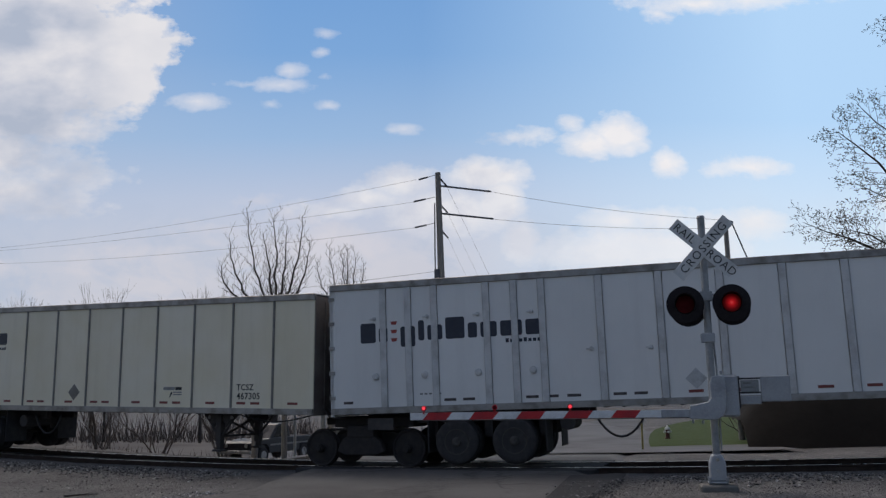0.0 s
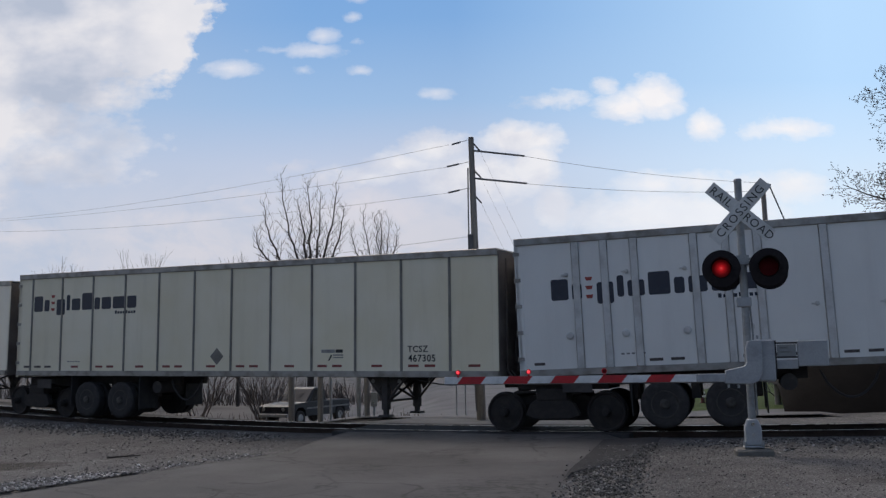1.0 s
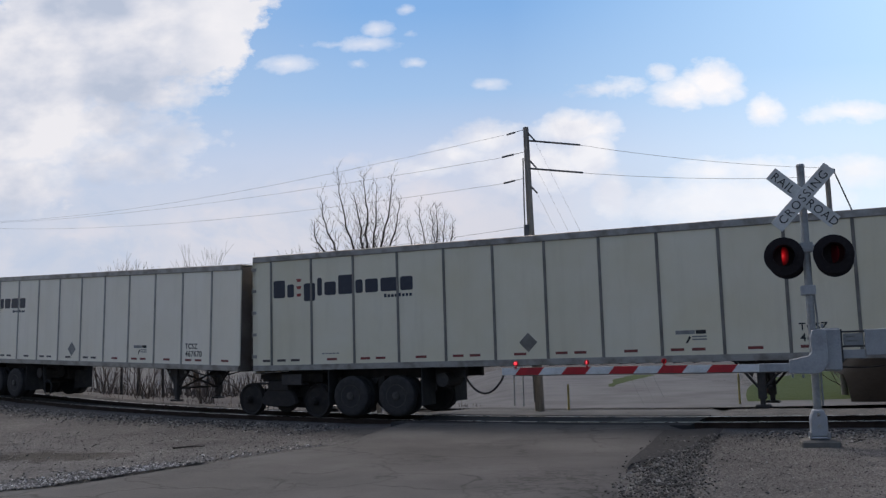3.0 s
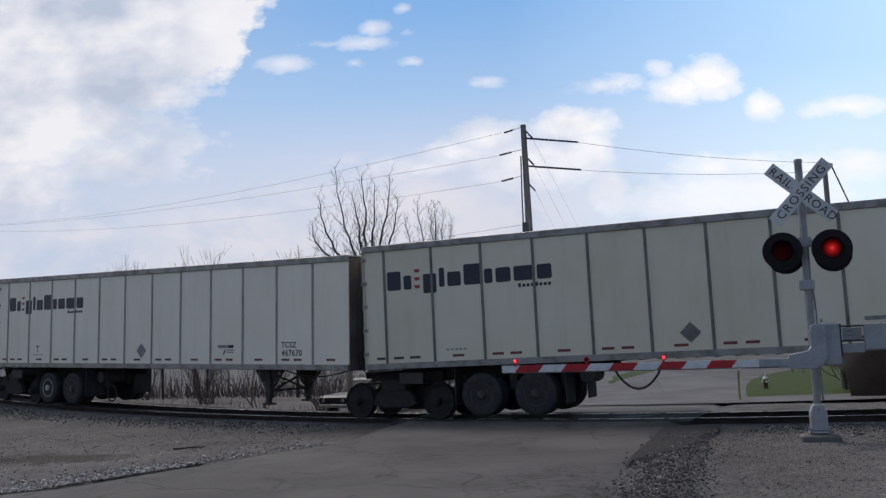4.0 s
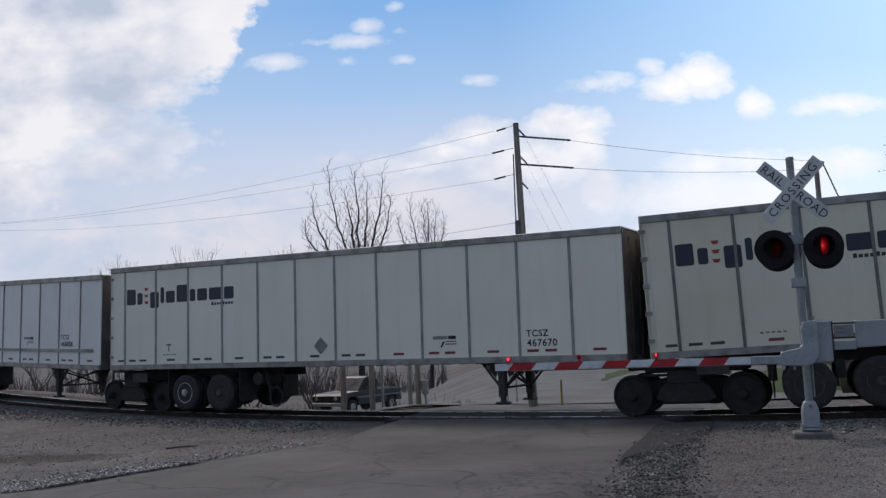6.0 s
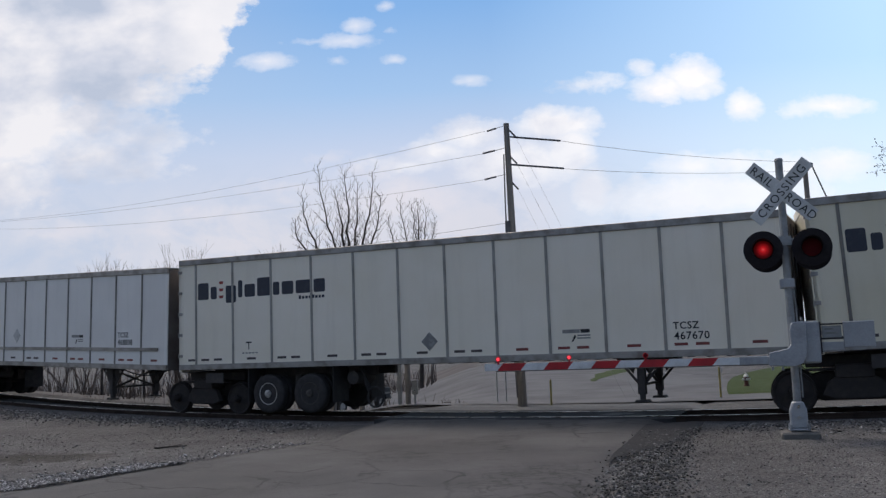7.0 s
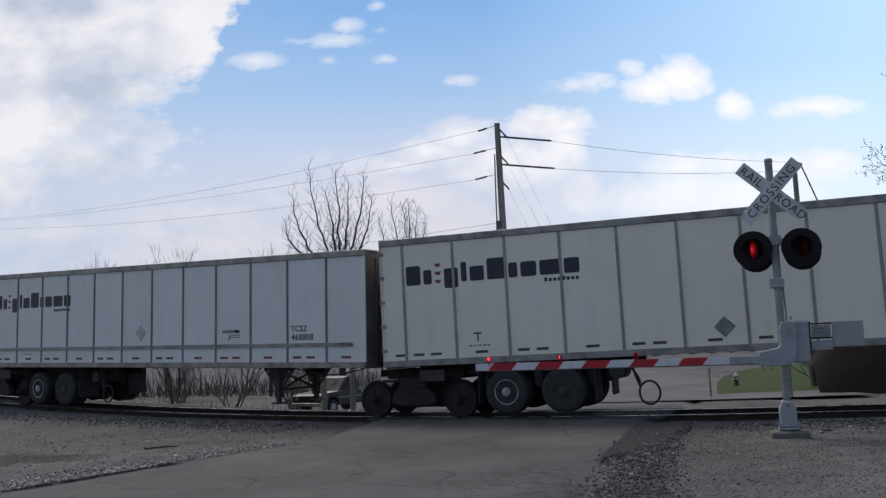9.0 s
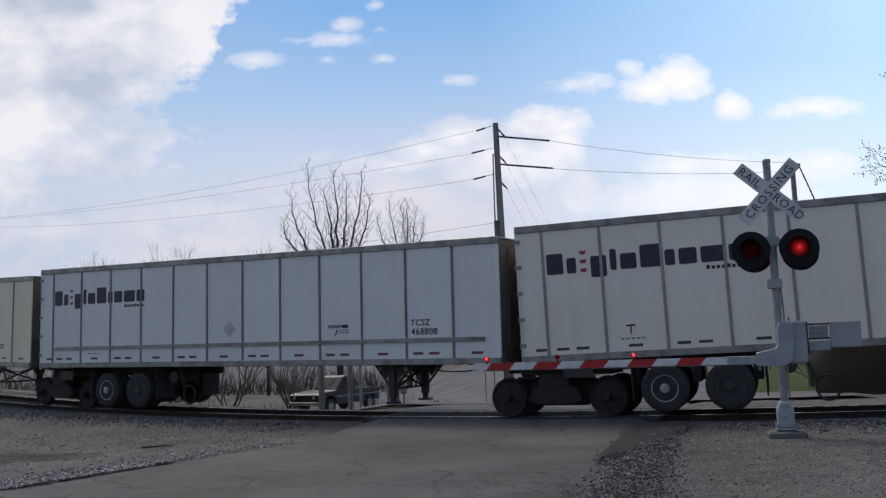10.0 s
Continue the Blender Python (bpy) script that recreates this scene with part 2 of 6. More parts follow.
def asphalt():
    n = Nodes("asphalt")
    co = n.coords()
    big = n.noise(0.35, 6, 0.6, co)
    grain = n.noise(90, 3, 0.6, co)
    warp = n.node("ShaderNodeVectorMath", operation="ADD")
    dis = n.node("ShaderNodeTexNoise")
    n.put(dis.inputs["Vector"], co)
    dis.inputs["Scale"].default_value, dis.inputs["Detail"].default_value = 1.3, 5
    n.put(warp.inputs[0], co)
    sc = n.node("ShaderNodeVectorMath", operation="SCALE")
    n.put(sc.inputs[0], dis.outputs["Color"])
    sc.inputs["Scale"].default_value = 1.1
    n.put(warp.inputs[1], sc.outputs[0])
    vor = n.node("ShaderNodeTexVoronoi", feature="DISTANCE_TO_EDGE")
    n.put(vor.inputs["Vector"], warp.outputs[0])
    vor.inputs["Scale"].default_value = 0.55
    where = n.ramp(n.noise(0.3, 3, 0.5, co), (0.42, 0.0), (0.56, 1.0))
    fine = n.node("ShaderNodeTexVoronoi", feature="DISTANCE_TO_EDGE")
    n.put(fine.inputs["Vector"], warp.outputs[0])
    fine.inputs["Scale"].default_value = 2.3
    net = n.math("MULTIPLY", n.ramp(fine.outputs["Distance"], (0.0, 1.0), (0.045, 0.0)), n.ramp(n.noise(0.45, 3, 0.5, co), (0.53, 0.0), (0.62, 0.8)))
    # broken-up stretch along the road's edge
    off = n.node("ShaderNodeVectorMath", operation="SUBTRACT")
    n.put(off.inputs[0], co)
    off.inputs[1].default_value = (0.95, 11.6, 0)
    near = n.node("ShaderNodeVectorMath", operation="MULTIPLY")
    n.put(near.inputs[0], off.outputs[0])
    near.inputs[1].default_value = (0.8, 0.4, 0)
    edge = n.node("ShaderNodeVectorMath", operation="LENGTH")
    n.put(edge.inputs[0], near.outputs[0])
    small = n.node("ShaderNodeTexVoronoi", feature="DISTANCE_TO_EDGE")
    n.put(small.inputs["Vector"], warp.outputs[0])
    small.inputs["Scale"].default_value = 3.6
    net = n.math("MAXIMUM", net, n.math("MULTIPLY", n.math("MULTIPLY", n.ramp(small.outputs["Distance"], (0.0, 1.0), (0.1, 0.0)), n.ramp(n.noise(1.6, 3, 0.5, co), (0.38, 0.0), (0.48, 1.0))), n.ramp(edge.outputs["Value"], (0.4, 1.0), (1.0, 0.0))))
    crack = n.math("MAXIMUM", net, n.math("MULTIPLY", n.ramp(vor.outputs["Distance"], (0.0, 1.0), (0.022, 0.0)), where))
    col = n.ramp(big, (0.3, (0.056, 0.054, 0.055)), (0.5, (0.079, 0.077, 0.078)), (0.72, (0.112, 0.109, 0.11)))
    col = n.mix(0.5, col, n.ramp(grain, (0.3, 0.6), (0.7, 1.15)), "MULTIPLY")
    col = n.mix(n.math("MULTIPLY", crack, 0.75), col, (0.02, 0.019, 0.018))
    n.bump(n.math("SUBTRACT", n.math("MULTIPLY", grain, 0.4), crack), 0.5, 0.02)
    return n.done(col, 0.85, 0.0, 0.2)


M["asphalt"] = asphalt()
M["asphalt_patch"] = worn("asphalt_patch", (0.047, 0.047, 0.049), (0.07, 0.069, 0.071), 0.85, 0.0, 1.2, fine=90, bump=0.3)
M["asphalt_patch"].node_tree.nodes["Principled BSDF"].inputs["Specular IOR Level"].default_value = 0.03
M["far_pave"] = worn("pale_pavement", (0.118, 0.116, 0.118), (0.085, 0.083, 0.085), 0.85, 0.0, 0.4, fine=40, bump=0.2)
M["grass"] = worn("lawn", (0.034, 0.054, 0.007), (0.042, 0.052, 0.01), 0.9, 0.0, 1.5, fine=50, bump=0.6)
M["dry_grass"] = worn("dry_ground", (0.1, 0.09, 0.084), (0.062, 0.055, 0.051), 0.95, 0.0, 0.25, fine=12, bump=0.4)
M["paint_line"] = worn("road_paint", (0.5, 0.5, 0.48), (0.25, 0.24, 0.23), 0.7, 0.0, 4.0)
M["brush"] = worn("brush_twigs", (0.12, 0.098, 0.086), (0.07, 0.06, 0.054), 0.9, 0.0, 4.0)
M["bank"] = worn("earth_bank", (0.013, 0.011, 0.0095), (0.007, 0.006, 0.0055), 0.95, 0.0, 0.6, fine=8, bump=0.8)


# ---- building helpers ----
def bx(bm, x0, x1, y0, y1, z0, z1):
    v = [bm.verts.new((x, y, z)) for z in (z0, z1) for x, y in ((x0, y0), (x1, y0), (x1, y1), (x0, y1))]
    for f in ((3, 2, 1, 0), (4, 5, 6, 7), (0, 1, 5, 4), (1, 2, 6, 5), (2, 3, 7, 6), (3, 0, 4, 7)):
        bm.faces.new([v[i] for i in f])
    return v


def tube(bm, p0, p1, r0, r1=None, seg=10):
    """A tapered round bar between two points, with caps."""
    p0, p1 = Vector(p0), Vector(p1)
    r1 = r0 if r1 is None else r1
    d = (p1 - p0).normalized()
    u = d.cross((0, 0, 1) if abs(d.z) < 0.9 else (1, 0, 0)).normalized()
    w = d.cross(u)
    rings = []
    for p, r in ((p0, r0), (p1, r1)):
        rings.append([bm.verts.new(p + (u * math.cos(a) + w * math.sin(a)) * r) for a in (2 * math.pi * i / seg for i in range(seg))])
    for i in range(seg):
        bm.faces.new((rings[0][i], rings[0][(i + 1) % seg], rings[1][(i + 1) % seg], rings[1][i]))
    bm.faces.new(rings[0][::-1])
    bm.faces.new(rings[1])


def lathe(bm, profile, seg=28, axis="y", at=(0, 0, 0)):
    """Turns a profile of (radius, offset along the axis) about the axis."""
    rings = []
    for r, o in profile:
        ring = []
        for i in range(seg):
            a = 2 * math.pi * i / seg
            c, s = r * math.cos(a), r * math.sin(a)
            p = {"y": (c, o, s), "z": (c, s, o), "x": (o, c, s)}[axis]
            ring.append(bm.verts.new(Vector(p) + Vector(at)))
        rings.append(ring)
    for a, b in zip(rings, rings[1:]):
        for i in range(seg):
            bm.faces.new((a[i], a[(i + 1) % seg], b[(i + 1) % seg], b[i]))
    bm.faces.new(rings[0][::-1])
    bm.faces.new(rings[-1])


def prism(bm, outline, y0, y1):
    """An outline in x and z, made solid from y0 to y1."""
    a = [bm.verts.new((x, y0, z)) for x, z in outline]
    b = [bm.verts.new((x, y1, z)) for x, z in outline]
    n = len(outline)
    bm.faces.new(a)
    bm.faces.new(b[::-1])
    for i in range(n):
        bm.faces.new((a[i], b[i], b[(i + 1) % n], a[(i + 1) % n]))


def bend(bm, points, r, seg=8):
    """One continuous round bar, wire or hose through several points."""
    pts = [Vector(p) for p in points]
    rings, side = [], None
    for i, p in enumerate(pts):
        d = (pts[min(i + 1, len(pts) - 1)] - pts[max(i - 1, 0)]).normalized()
        if side is None:
            side = d.cross((0, 0, 1) if abs(d.z) < 0.9 else (1, 0, 0))
        side = (side - d * side.dot(d)).normalized()
        w = d.cross(side)
        rings.append([bm.verts.new(p + (side * math.cos(a) + w * math.sin(a)) * r) for a in (2 * math.pi * k / seg for k in range(seg))])
    for a, b in zip(rings, rings[1:]):
        for i in range(seg):
            bm.faces.new((a[i], a[(i + 1) % seg], b[(i + 1) % seg], b[i]))
    bm.faces.new(rings[0][::-1])
    bm.faces.new(rings[-1])


def mesh_of(name, bm, material, bevel=0.0, smooth=False):
    bmesh.ops.recalc_face_normals(bm, faces=bm.faces)
    if bevel:
        bmesh.ops.bevel(bm, geom=list(bm.edges), offset=bevel, segments=1, affect="EDGES", clamp_overlap=True)
    me = bpy.data.meshes.new(name)
    bm.to_mesh(me)
    bm.free()
    me.materials.append(material)
    if smooth:
        me.shade_smooth()
    return me


def part(name, bm, material, parent, label="", bevel=0.0, smooth=False):
    ob = new(name, mesh_of(name, bm, material, bevel, smooth))
    ob.parent = parent
    return tagged(ob, label)


def shared(name, me, parent, x=0, y=0, z=0):
    ob = new(name, me)
    ob.parent, ob.location = parent, (x, y, z)
    return ob


def thing(name, label, category, group="", m=None):
    ob = tagged(new(name), label, category, group)
    ob.empty_display_size = 0.3
    if m is not None:
        ob.matrix_basis = m
    return ob


def structure(name, bm, material, label, category, smooth=False, bevel=0.0):
    return tagged(new(name, mesh_of(name, bm, material, bevel, smooth)), label, category, kind="structure")


def letters(name, text, size, material, parent, m, extrude=0.002, spacing=1.0, shear=0.0, bold=0.0):
    """Lettering as a mesh, its lower middle at the pose m (text along x, up along y, facing z)."""
    cu = bpy.data.curves.new(name, "FONT")
    cu.body, cu.size, cu.extrude, cu.space_character, cu.shear, cu.offset = text, size, extrude, spacing, shear, bold
    cu.align_x, cu.resolution_u = "CENTER", 3
    tmp = new("lettering", cu)
    me = bpy.data.meshes.new_from_object(tmp.evaluated_get(bpy.context.evaluated_depsgraph_get()))
    bpy.data.objects.remove(tmp)
    me.materials.clear()
    me.materials.append(material)
    ob = new(name, me)
    ob.parent, ob.matrix_basis = parent, m
    return ob


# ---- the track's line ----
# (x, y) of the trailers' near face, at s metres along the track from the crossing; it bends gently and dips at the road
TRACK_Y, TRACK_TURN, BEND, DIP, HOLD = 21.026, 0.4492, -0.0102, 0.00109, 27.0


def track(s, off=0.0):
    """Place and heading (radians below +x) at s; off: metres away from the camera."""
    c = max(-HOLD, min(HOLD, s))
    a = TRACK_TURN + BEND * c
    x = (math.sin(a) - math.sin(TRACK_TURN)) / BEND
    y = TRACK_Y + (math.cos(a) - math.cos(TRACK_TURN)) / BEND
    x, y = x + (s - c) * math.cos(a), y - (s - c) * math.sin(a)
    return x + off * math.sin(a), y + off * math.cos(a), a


def dip(s):
    """Height of the rails at s: lowest at the road, level again far off."""
    k = min(abs(s), 45.0)
    return DIP * k * k if k < 20 else DIP * 400 + DIP * 40 * (k - 20) * (1 - (k - 20) / 50)


def along(x, y):
    """s and the distance behind the near face for a place on the ground."""
    s = x
    for _ in range(12):
        tx, ty, a = track(s)
        s += (x - tx) * math.cos(a) - (y - ty) * math.sin(a)
    tx, ty, a = track(s)
    return s, (x - tx) * math.sin(a) + (y - ty) * math.cos(a)


# ---- ground ----
def lin(x, pts):
    """Straight lines between (x, y) pairs."""
    if x <= pts[0][0]:
        return pts[0][1]
    for (a, b), (c, d) in zip(pts, pts[1:]):
        if x <= c:
            return b + (d - b) * (x - a) / (c - a)
    return pts[-1][1]


ROAD_L = ((-30, -26), (2, -22), (9.5, -14), (11.5, -8.6), (12.9, -6.4), (14.55, -5.35), (16.4, -4.2), (18.2, -2.85), (21.5, -2.2), (25, -1.5), (30, 0.2), (34, 3.4), (46, 8.2), (70, 16.0), (160, 42))
ROAD_R = ((-30, -4.5), (2, 0.4), (10.5, 1.62), (11.7, 1.97), (14.5, 2.69), (19, 4.25), (25.4, 7.0), (34, 9.7), (46, 13.3), (70, 20.5), (160, 47))


def smooth01(v):
    v = max(0.0, min(1.0, v))
    return v * v * (3 - 2 * v)


def base_height(x, y):
    s, d = along(x, y)
    low = 1.2 * smooth01((d - 5.0) / 13.0) * smooth01((1.0 - x) / 5.0 + 0.2) + 0.3 * smooth01((d - 3.0) / 2.0) * smooth01((-1.4 - x) / 2.6)
    return dip(s) / (1 + (max(d, 0) / 30) ** 2) - low, s, d


def ground_height(x, y):
    h, s, d = base_height(x, y)
    z = h - 0.13 + 0.035 * noise.noise((x * 0.35, y * 0.35, 0)) + 0.012 * noise.noise((x * 2.1, y * 2.1, 3))
    z += 0.06 * math.exp(-((d + 1.3) / 1.1) ** 2) * (1 - smooth01(2.0 - abs(s - 1.0) / 3.0))
    if ROAD_L[0][0] < y < 160:
        inside = min(x - lin(y, ROAD_L), lin(y, ROAD_R) - x)
        z -= 0.12 * smooth01((inside + 0.05) / 0.5)
    return z


def road_height(x, y):
    h, s, d = base_height(x, y)
    return h - 0.015 - 0.09 * smooth01((abs(d - 1.3) - 1.6) / 4.0) + 0.008 * noise.noise((x * 0.6, y * 0.6, 7))


def steps(a, b, fine, far):
    """Grid lines: close together from a to b, further and further apart out to far."""
    mid = list(np.arange(a, b + 1e-6, fine))
    lo, hi, d = [a], [b], fine
    while hi[-1] < far:
        d *= 1.35
        lo.append(lo[-1] - d)
        hi.append(hi[-1] + d)
    return lo[:0:-1] + mid + hi[1:]


def sheet(bm, xs, ys, height):
    rows = [[bm.verts.new((x, y, height(x, y))) for x in xs] for y in ys]
    for r0, r1 in zip(rows, rows[1:]):
        for i in range(len(xs) - 1):
            bm.faces.new((r0[i], r0[i + 1], r1[i + 1], r1[i]))


bm = bmesh.new()
sheet(bm, steps(-24, 18, 0.4, 2600), steps(5, 44, 0.4, 2600), ground_height)
structure("ground", bm, M["gravel"], "grey gravel and packed earth ground beside the track", "ground", smooth=True)

bm = bmesh.new()
ys = list(np.arange(-28, 8, 1.5)) + list(np.arange(8, 36, 0.4)) + list(np.arange(36, 160, 3.0))
rows = []
for y in ys:
    l, r = lin(y, ROAD_L), lin(y, ROAD_R)
    w = 0.16 * noise.noise((0, y * 0.8, 1)), 0.22 * noise.noise((5, y * 0.9, 2))
    row = []
    for i in range(19):
        x = l + w[0] + (r + w[1] - l - w[0]) * i / 18
        z = road_height(x, y)
        row.append(bm.verts.new((x, y, z - (0.10 if i in (0, 18) else 0.0))))
    rows.append(row)
for r0, r1 in zip(rows, rows[1:]):
    for i in range(18):
        bm.faces.new((r0[i], r0[i + 1], r1[i + 1], r1[i]))
structure("road", bm, M["asphalt"], "worn cracked asphalt road running over the level crossing", "road", smooth=True)

# dark apron where the road widens before the rails
bm = bmesh.new()
rows = []
for k in range(10):
    y = 13.2 + k * 0.55
    r = lin(y, ROAD_R)
    w = 0.85 * smooth01(k / 8) + (0.12 * noise.noise((3, y * 1.3, 0)) if k > 1 else -0.25)
    rows.append([bm.verts.new((r - 0.3 + (w + 0.3) * i / 5, y + 0.1 * i / 5 * math.sin(k), 0)) for i in range(6)])
for row in rows:
    for i, v in enumerate(row):
        v.co.z = road_height(v.co.x, v.co.y) + 0.006 - (0.02 if i == 5 else 0.0)
for r0, r1 in zip(rows, rows[1:]):
    for i in range(5):
        bm.faces.new((r0[i], r0[i + 1], r1[i + 1], r1[i]))
structure("asphalt_apron", bm, M["asphalt_patch"], "dark asphalt patch at the road's edge before the rails", "road", smooth=True)

# pale paved yard beyond the track
bm = bmesh.new()


def yard_height(x, y):
    return base_height(x, y)[0] - 0.06


rows = []
for i in range(22):
    x = -3.0 + i * 0.66
    s, _ = along(x, 22)
    tx, ty, a = track(s, 6.5)
    y1 = 64 + 2 * math.sin(x * 0.3)
    row = []
    for k in range(46):
        y = ty + (y1 - ty) * k / 45
        xx = x - (0.35 * (y - 27) * (1 - i / 21) if y > 27 else 0) * 0.4 + 0.3 * noise.noise((x, y * 0.4, 2))
        row.append(bm.verts.new((xx, y, yard_height(xx, y))))
    rows.append(row)
for r0, r1 in zip(rows, rows[1:]):
    for k in range(45):
        bm.faces.new((r0[k], r1[k], r1[k + 1], r0[k + 1]))
structure("yard_pavement", bm, M["far_pave"], "pale dusty paved yard beyond the track", "pavement", smooth=True)

# bare dirt beyond the track
bm = bmesh.new()
rows = []
for i in range(60):
    s0 = -70 + i * 1.12
    row = []
    for k in range(53):
        x, y, a = track(s0, 4.7 + 1.15 * k + 0.5 * noise.noise((s0 * 0.5, k * 0.25, 6)))
        row.append(bm.verts.new((x, y, base_height(x, y)[0] - 0.095)))
    rows.append(row)
for r0, r1 in zip(rows, rows[1:]):
    for k in range(52):
        bm.faces.new((r0[k], r1[k], r1[k + 1], r0[k + 1]))
structure("dirt_ground", bm, M["dry_grass"], "brown bare dirt and dead grass beyond the track", "ground", smooth=True)

# lawn beyond the track
bm = bmesh.new()
rows = []
for k in range(14):
    y = 25.3 + k * 2.0
    l = lin(y, ROAD_R) + 0.25 + 0.3 * math.exp(-k) + 0.011 * max(0.0, y - 33) ** 2
    w = 2.3 + 2.2 * k
    rows.append([bm.verts.new((l + w * i / 12, y - 0.32 * w * i / 12 * (1 - k / 14), 0)) for i in range(13)])
for row in rows:
    for v in row:
        v.co.z = base_height(v.co.x, v.co.y)[0] - (0.03 if row is not rows[0] else 0.2) + 0.03 * noise.noise(v.co * 0.5)
for r0, r1 in zip(rows, rows[1:]):
    for i in range(12):
        bm.faces.new((r0[i], r0[i + 1], r1[i + 1], r1[i]))
structure("lawn", bm, M["grass"], "mown green lawn beside the road", "grass", smooth=True)
bm = bmesh.new()
rows = []
for k in range(8):
    y = 39 + k * 2.0
    r = 5.7 + 0.353 * (y - 39)
    row = []
    for i in range(5):
        x = r - min(0.1 + 0.22 * (y - 39), 2.0) * i / 4 + 0.22 * noise.noise((k * 1.7, i * 2.3, 1))
        yy = y + 0.5 * noise.noise((k * 2.1, i * 1.9, 5))
        row.append(bm.verts.new((x, yy, max(base_height(x, yy)[0] - 0.06, road_height(x, yy)) + (0.012 if 0 < i < 4 else -0.03))))
    rows.append(row)
for r0, r1 in zip(rows, rows[1:]):
    for i in range(4):
        bm.faces.new((r0[i], r0[i + 1], r1[i + 1], r1[i]))
structure("verge", bm, M["grass"], "narrow green grass verge beside the road", "grass", smooth=True)


# ---- the track ----
def sweep(bm, section, off, s0, s1, step=1.0, lift=0.0):
    """Sweeps a section (sideways, up) along the track."""
    prev = None
    n = int((s1 - s0) / step)
    for i in range(n + 1):
        s = s0 + (s1 - s0) * i / n
        ring = []
        for u, z in section:
            x, y, a = track(s, off + u)
            ring.append(bm.verts.new((x, y, dip(s) + z + lift)))
        if prev:
            for j in range(len(section)):
                k = (j + 1) % len(section)
                bm.faces.new((prev[j], prev[k], ring[k], ring[j]))
        prev = ring


def rail(off):
    r = thing("rail", "worn steel running rail, rusty below its bright top", "rail", "rails of the track")
    bm = bmesh.new()
    sweep(bm, ((-0.07, -0.172), (0.07, -0.172), (0.07, -0.158), (0.012, -0.14), (0.012, -0.045), (0.036, -0.035), (0.036, -0.006), (-0.036, -0.006), (-0.036, -0.035), (-0.012, -0.045), (-0.012, -0.14), (-0.07, -0.158)), off, -120, 90)
    part("rail_web", bm, M["rail_rust"], r)
    bm = bmesh.new()
    sweep(bm, ((-0.033, -0.0058), (0.033, -0.0058), (0.026, 0.0), (-0.026, 0.0)), off, -120, 90)
    part("running_surface", bm, M["steel_top"], r, "bright worn rail top")
    return r


rail(0.55)
rail(0.55 + 1.5)

# crossing planks between and beside the rails
deck = tagged(new("crossing_deck"), "dark asphalt and rubber strips filling the level crossing", "crossing", kind="structure")
for u0, u1 in ((-0.05, 0.46), (0.66, 1.94), (2.14, 2.7)):
    bm = bmesh.new()
    sweep(bm, ((u0, -0.16), (u1, -0.16), (u1, -0.012), (u0, -0.012)), 0.0, -2.3, 4.8, 0.5)
    part("crossing_panel", bm, M["asphalt_patch"], deck)

# sleepers
tie_bm = bmesh.new()
bx(tie_bm, -0.115, 0.115, -1.28, 1.28, -0.33, -0.172)
tie_mesh = mesh_of("tie", tie_bm, M["tie"], 0.012)
for i in range(-95, 75):
    s = i * 0.54 + 0.04 * math.sin(i * 7.3)
    if -2.9 < s < 5.9:
        continue
    x, y, a = track(s, 1.3)
    t = tagged(new("railway_tie", tie_mesh), "dark weathered timber railway tie under the rails", "railway tie", "ties of the track")
    t.matrix_basis = pose(x, y, dip(s), 0, 0, -math.degrees(a) + 0.8 * math.sin(i * 3.1))

# ballast shoulder
bm = bmesh.new()
for s0, s1 in ((-120, -3.4), (6.2, 90)):
    sweep(bm, ((-1.9, -0.3), (-1.35, -0.14), (-0.5, -0.19), (1.3, -0.2), (3.2, -0.19), (4.0, -0.15), (4.6, -0.3)), 0.0, s0, s1)
structure("ballast", bm, M["ballast_dark"], "dark grey crushed stone ballast under the track", "ballast")


# ---- the train ----
LENGTH, WIDTH, PITCH = 16.0, 2.6, 16.578
REAR_TOP, FRONT_TOP, FLOOR = 4.26, 4.10, 1.21
POSTS = [0.6 + 1.29 * i for i in range(12)]
POSTS_TALL = [1.34, 1.96, 2.6, 3.84, 4.48, 5.11, 6.38, 7.65, 8.9, 10.14, 11.32, 12.5, 13.7, 14.9]


def roof_z(x):
    return REAR_TOP + (FRONT_TOP - REAR_TOP) * x / LENGTH


def wedge(bm, x0, x1, y0, y1, z0, z1=None, under=0.0):
    """A box whose top follows the sloping roof, under metres below it."""
    for v in bx(bm, x0, x1, y0, y1, z0, 1.0)[4:]:
        v.co.z = (z1 if z1 is not None else roof_z(v.co.x) - under)


def tyre_mesh():
    bm = bmesh.new()
    lathe(bm, ((0.29, -0.12), (0.40, -0.135), (0.465, -0.125), (0.495, -0.1), (0.503, -0.05), (0.497, -0.045), (0.497, -0.035), (0.503, -0.03), (0.503, 0.03), (0.497, 0.035), (0.497, 0.045), (0.503, 0.05), (0.495, 0.1), (0.465, 0.125), (0.4, 0.135), (0.29, 0.12)), 32)
    return mesh_of("tyre", bm, M["rubber"], 0, True)


def rim_mesh(mat):
    bm = bmesh.new()
    lathe(bm, ((0.295, 0.12), (0.295, -0.1), (0.285, -0.128), (0.262, -0.122), (0.25, -0.07), (0.16, -0.035), (0.13, -0.06), (0.105, -0.075), (0.1, -0.15), (0.06, -0.165)), 28)
    for i in range(10):
        a = 2 * math.pi * i / 10
        tube(bm, (0.125 * math.cos(a), -0.09, 0.125 * math.sin(a)), (0.125 * math.cos(a), -0.05, 0.125 * math.sin(a)), 0.013, seg=6)
    me = mesh_of("rim", bm, mat, 0, False)
    me.materials.append(M["under"])
    return me


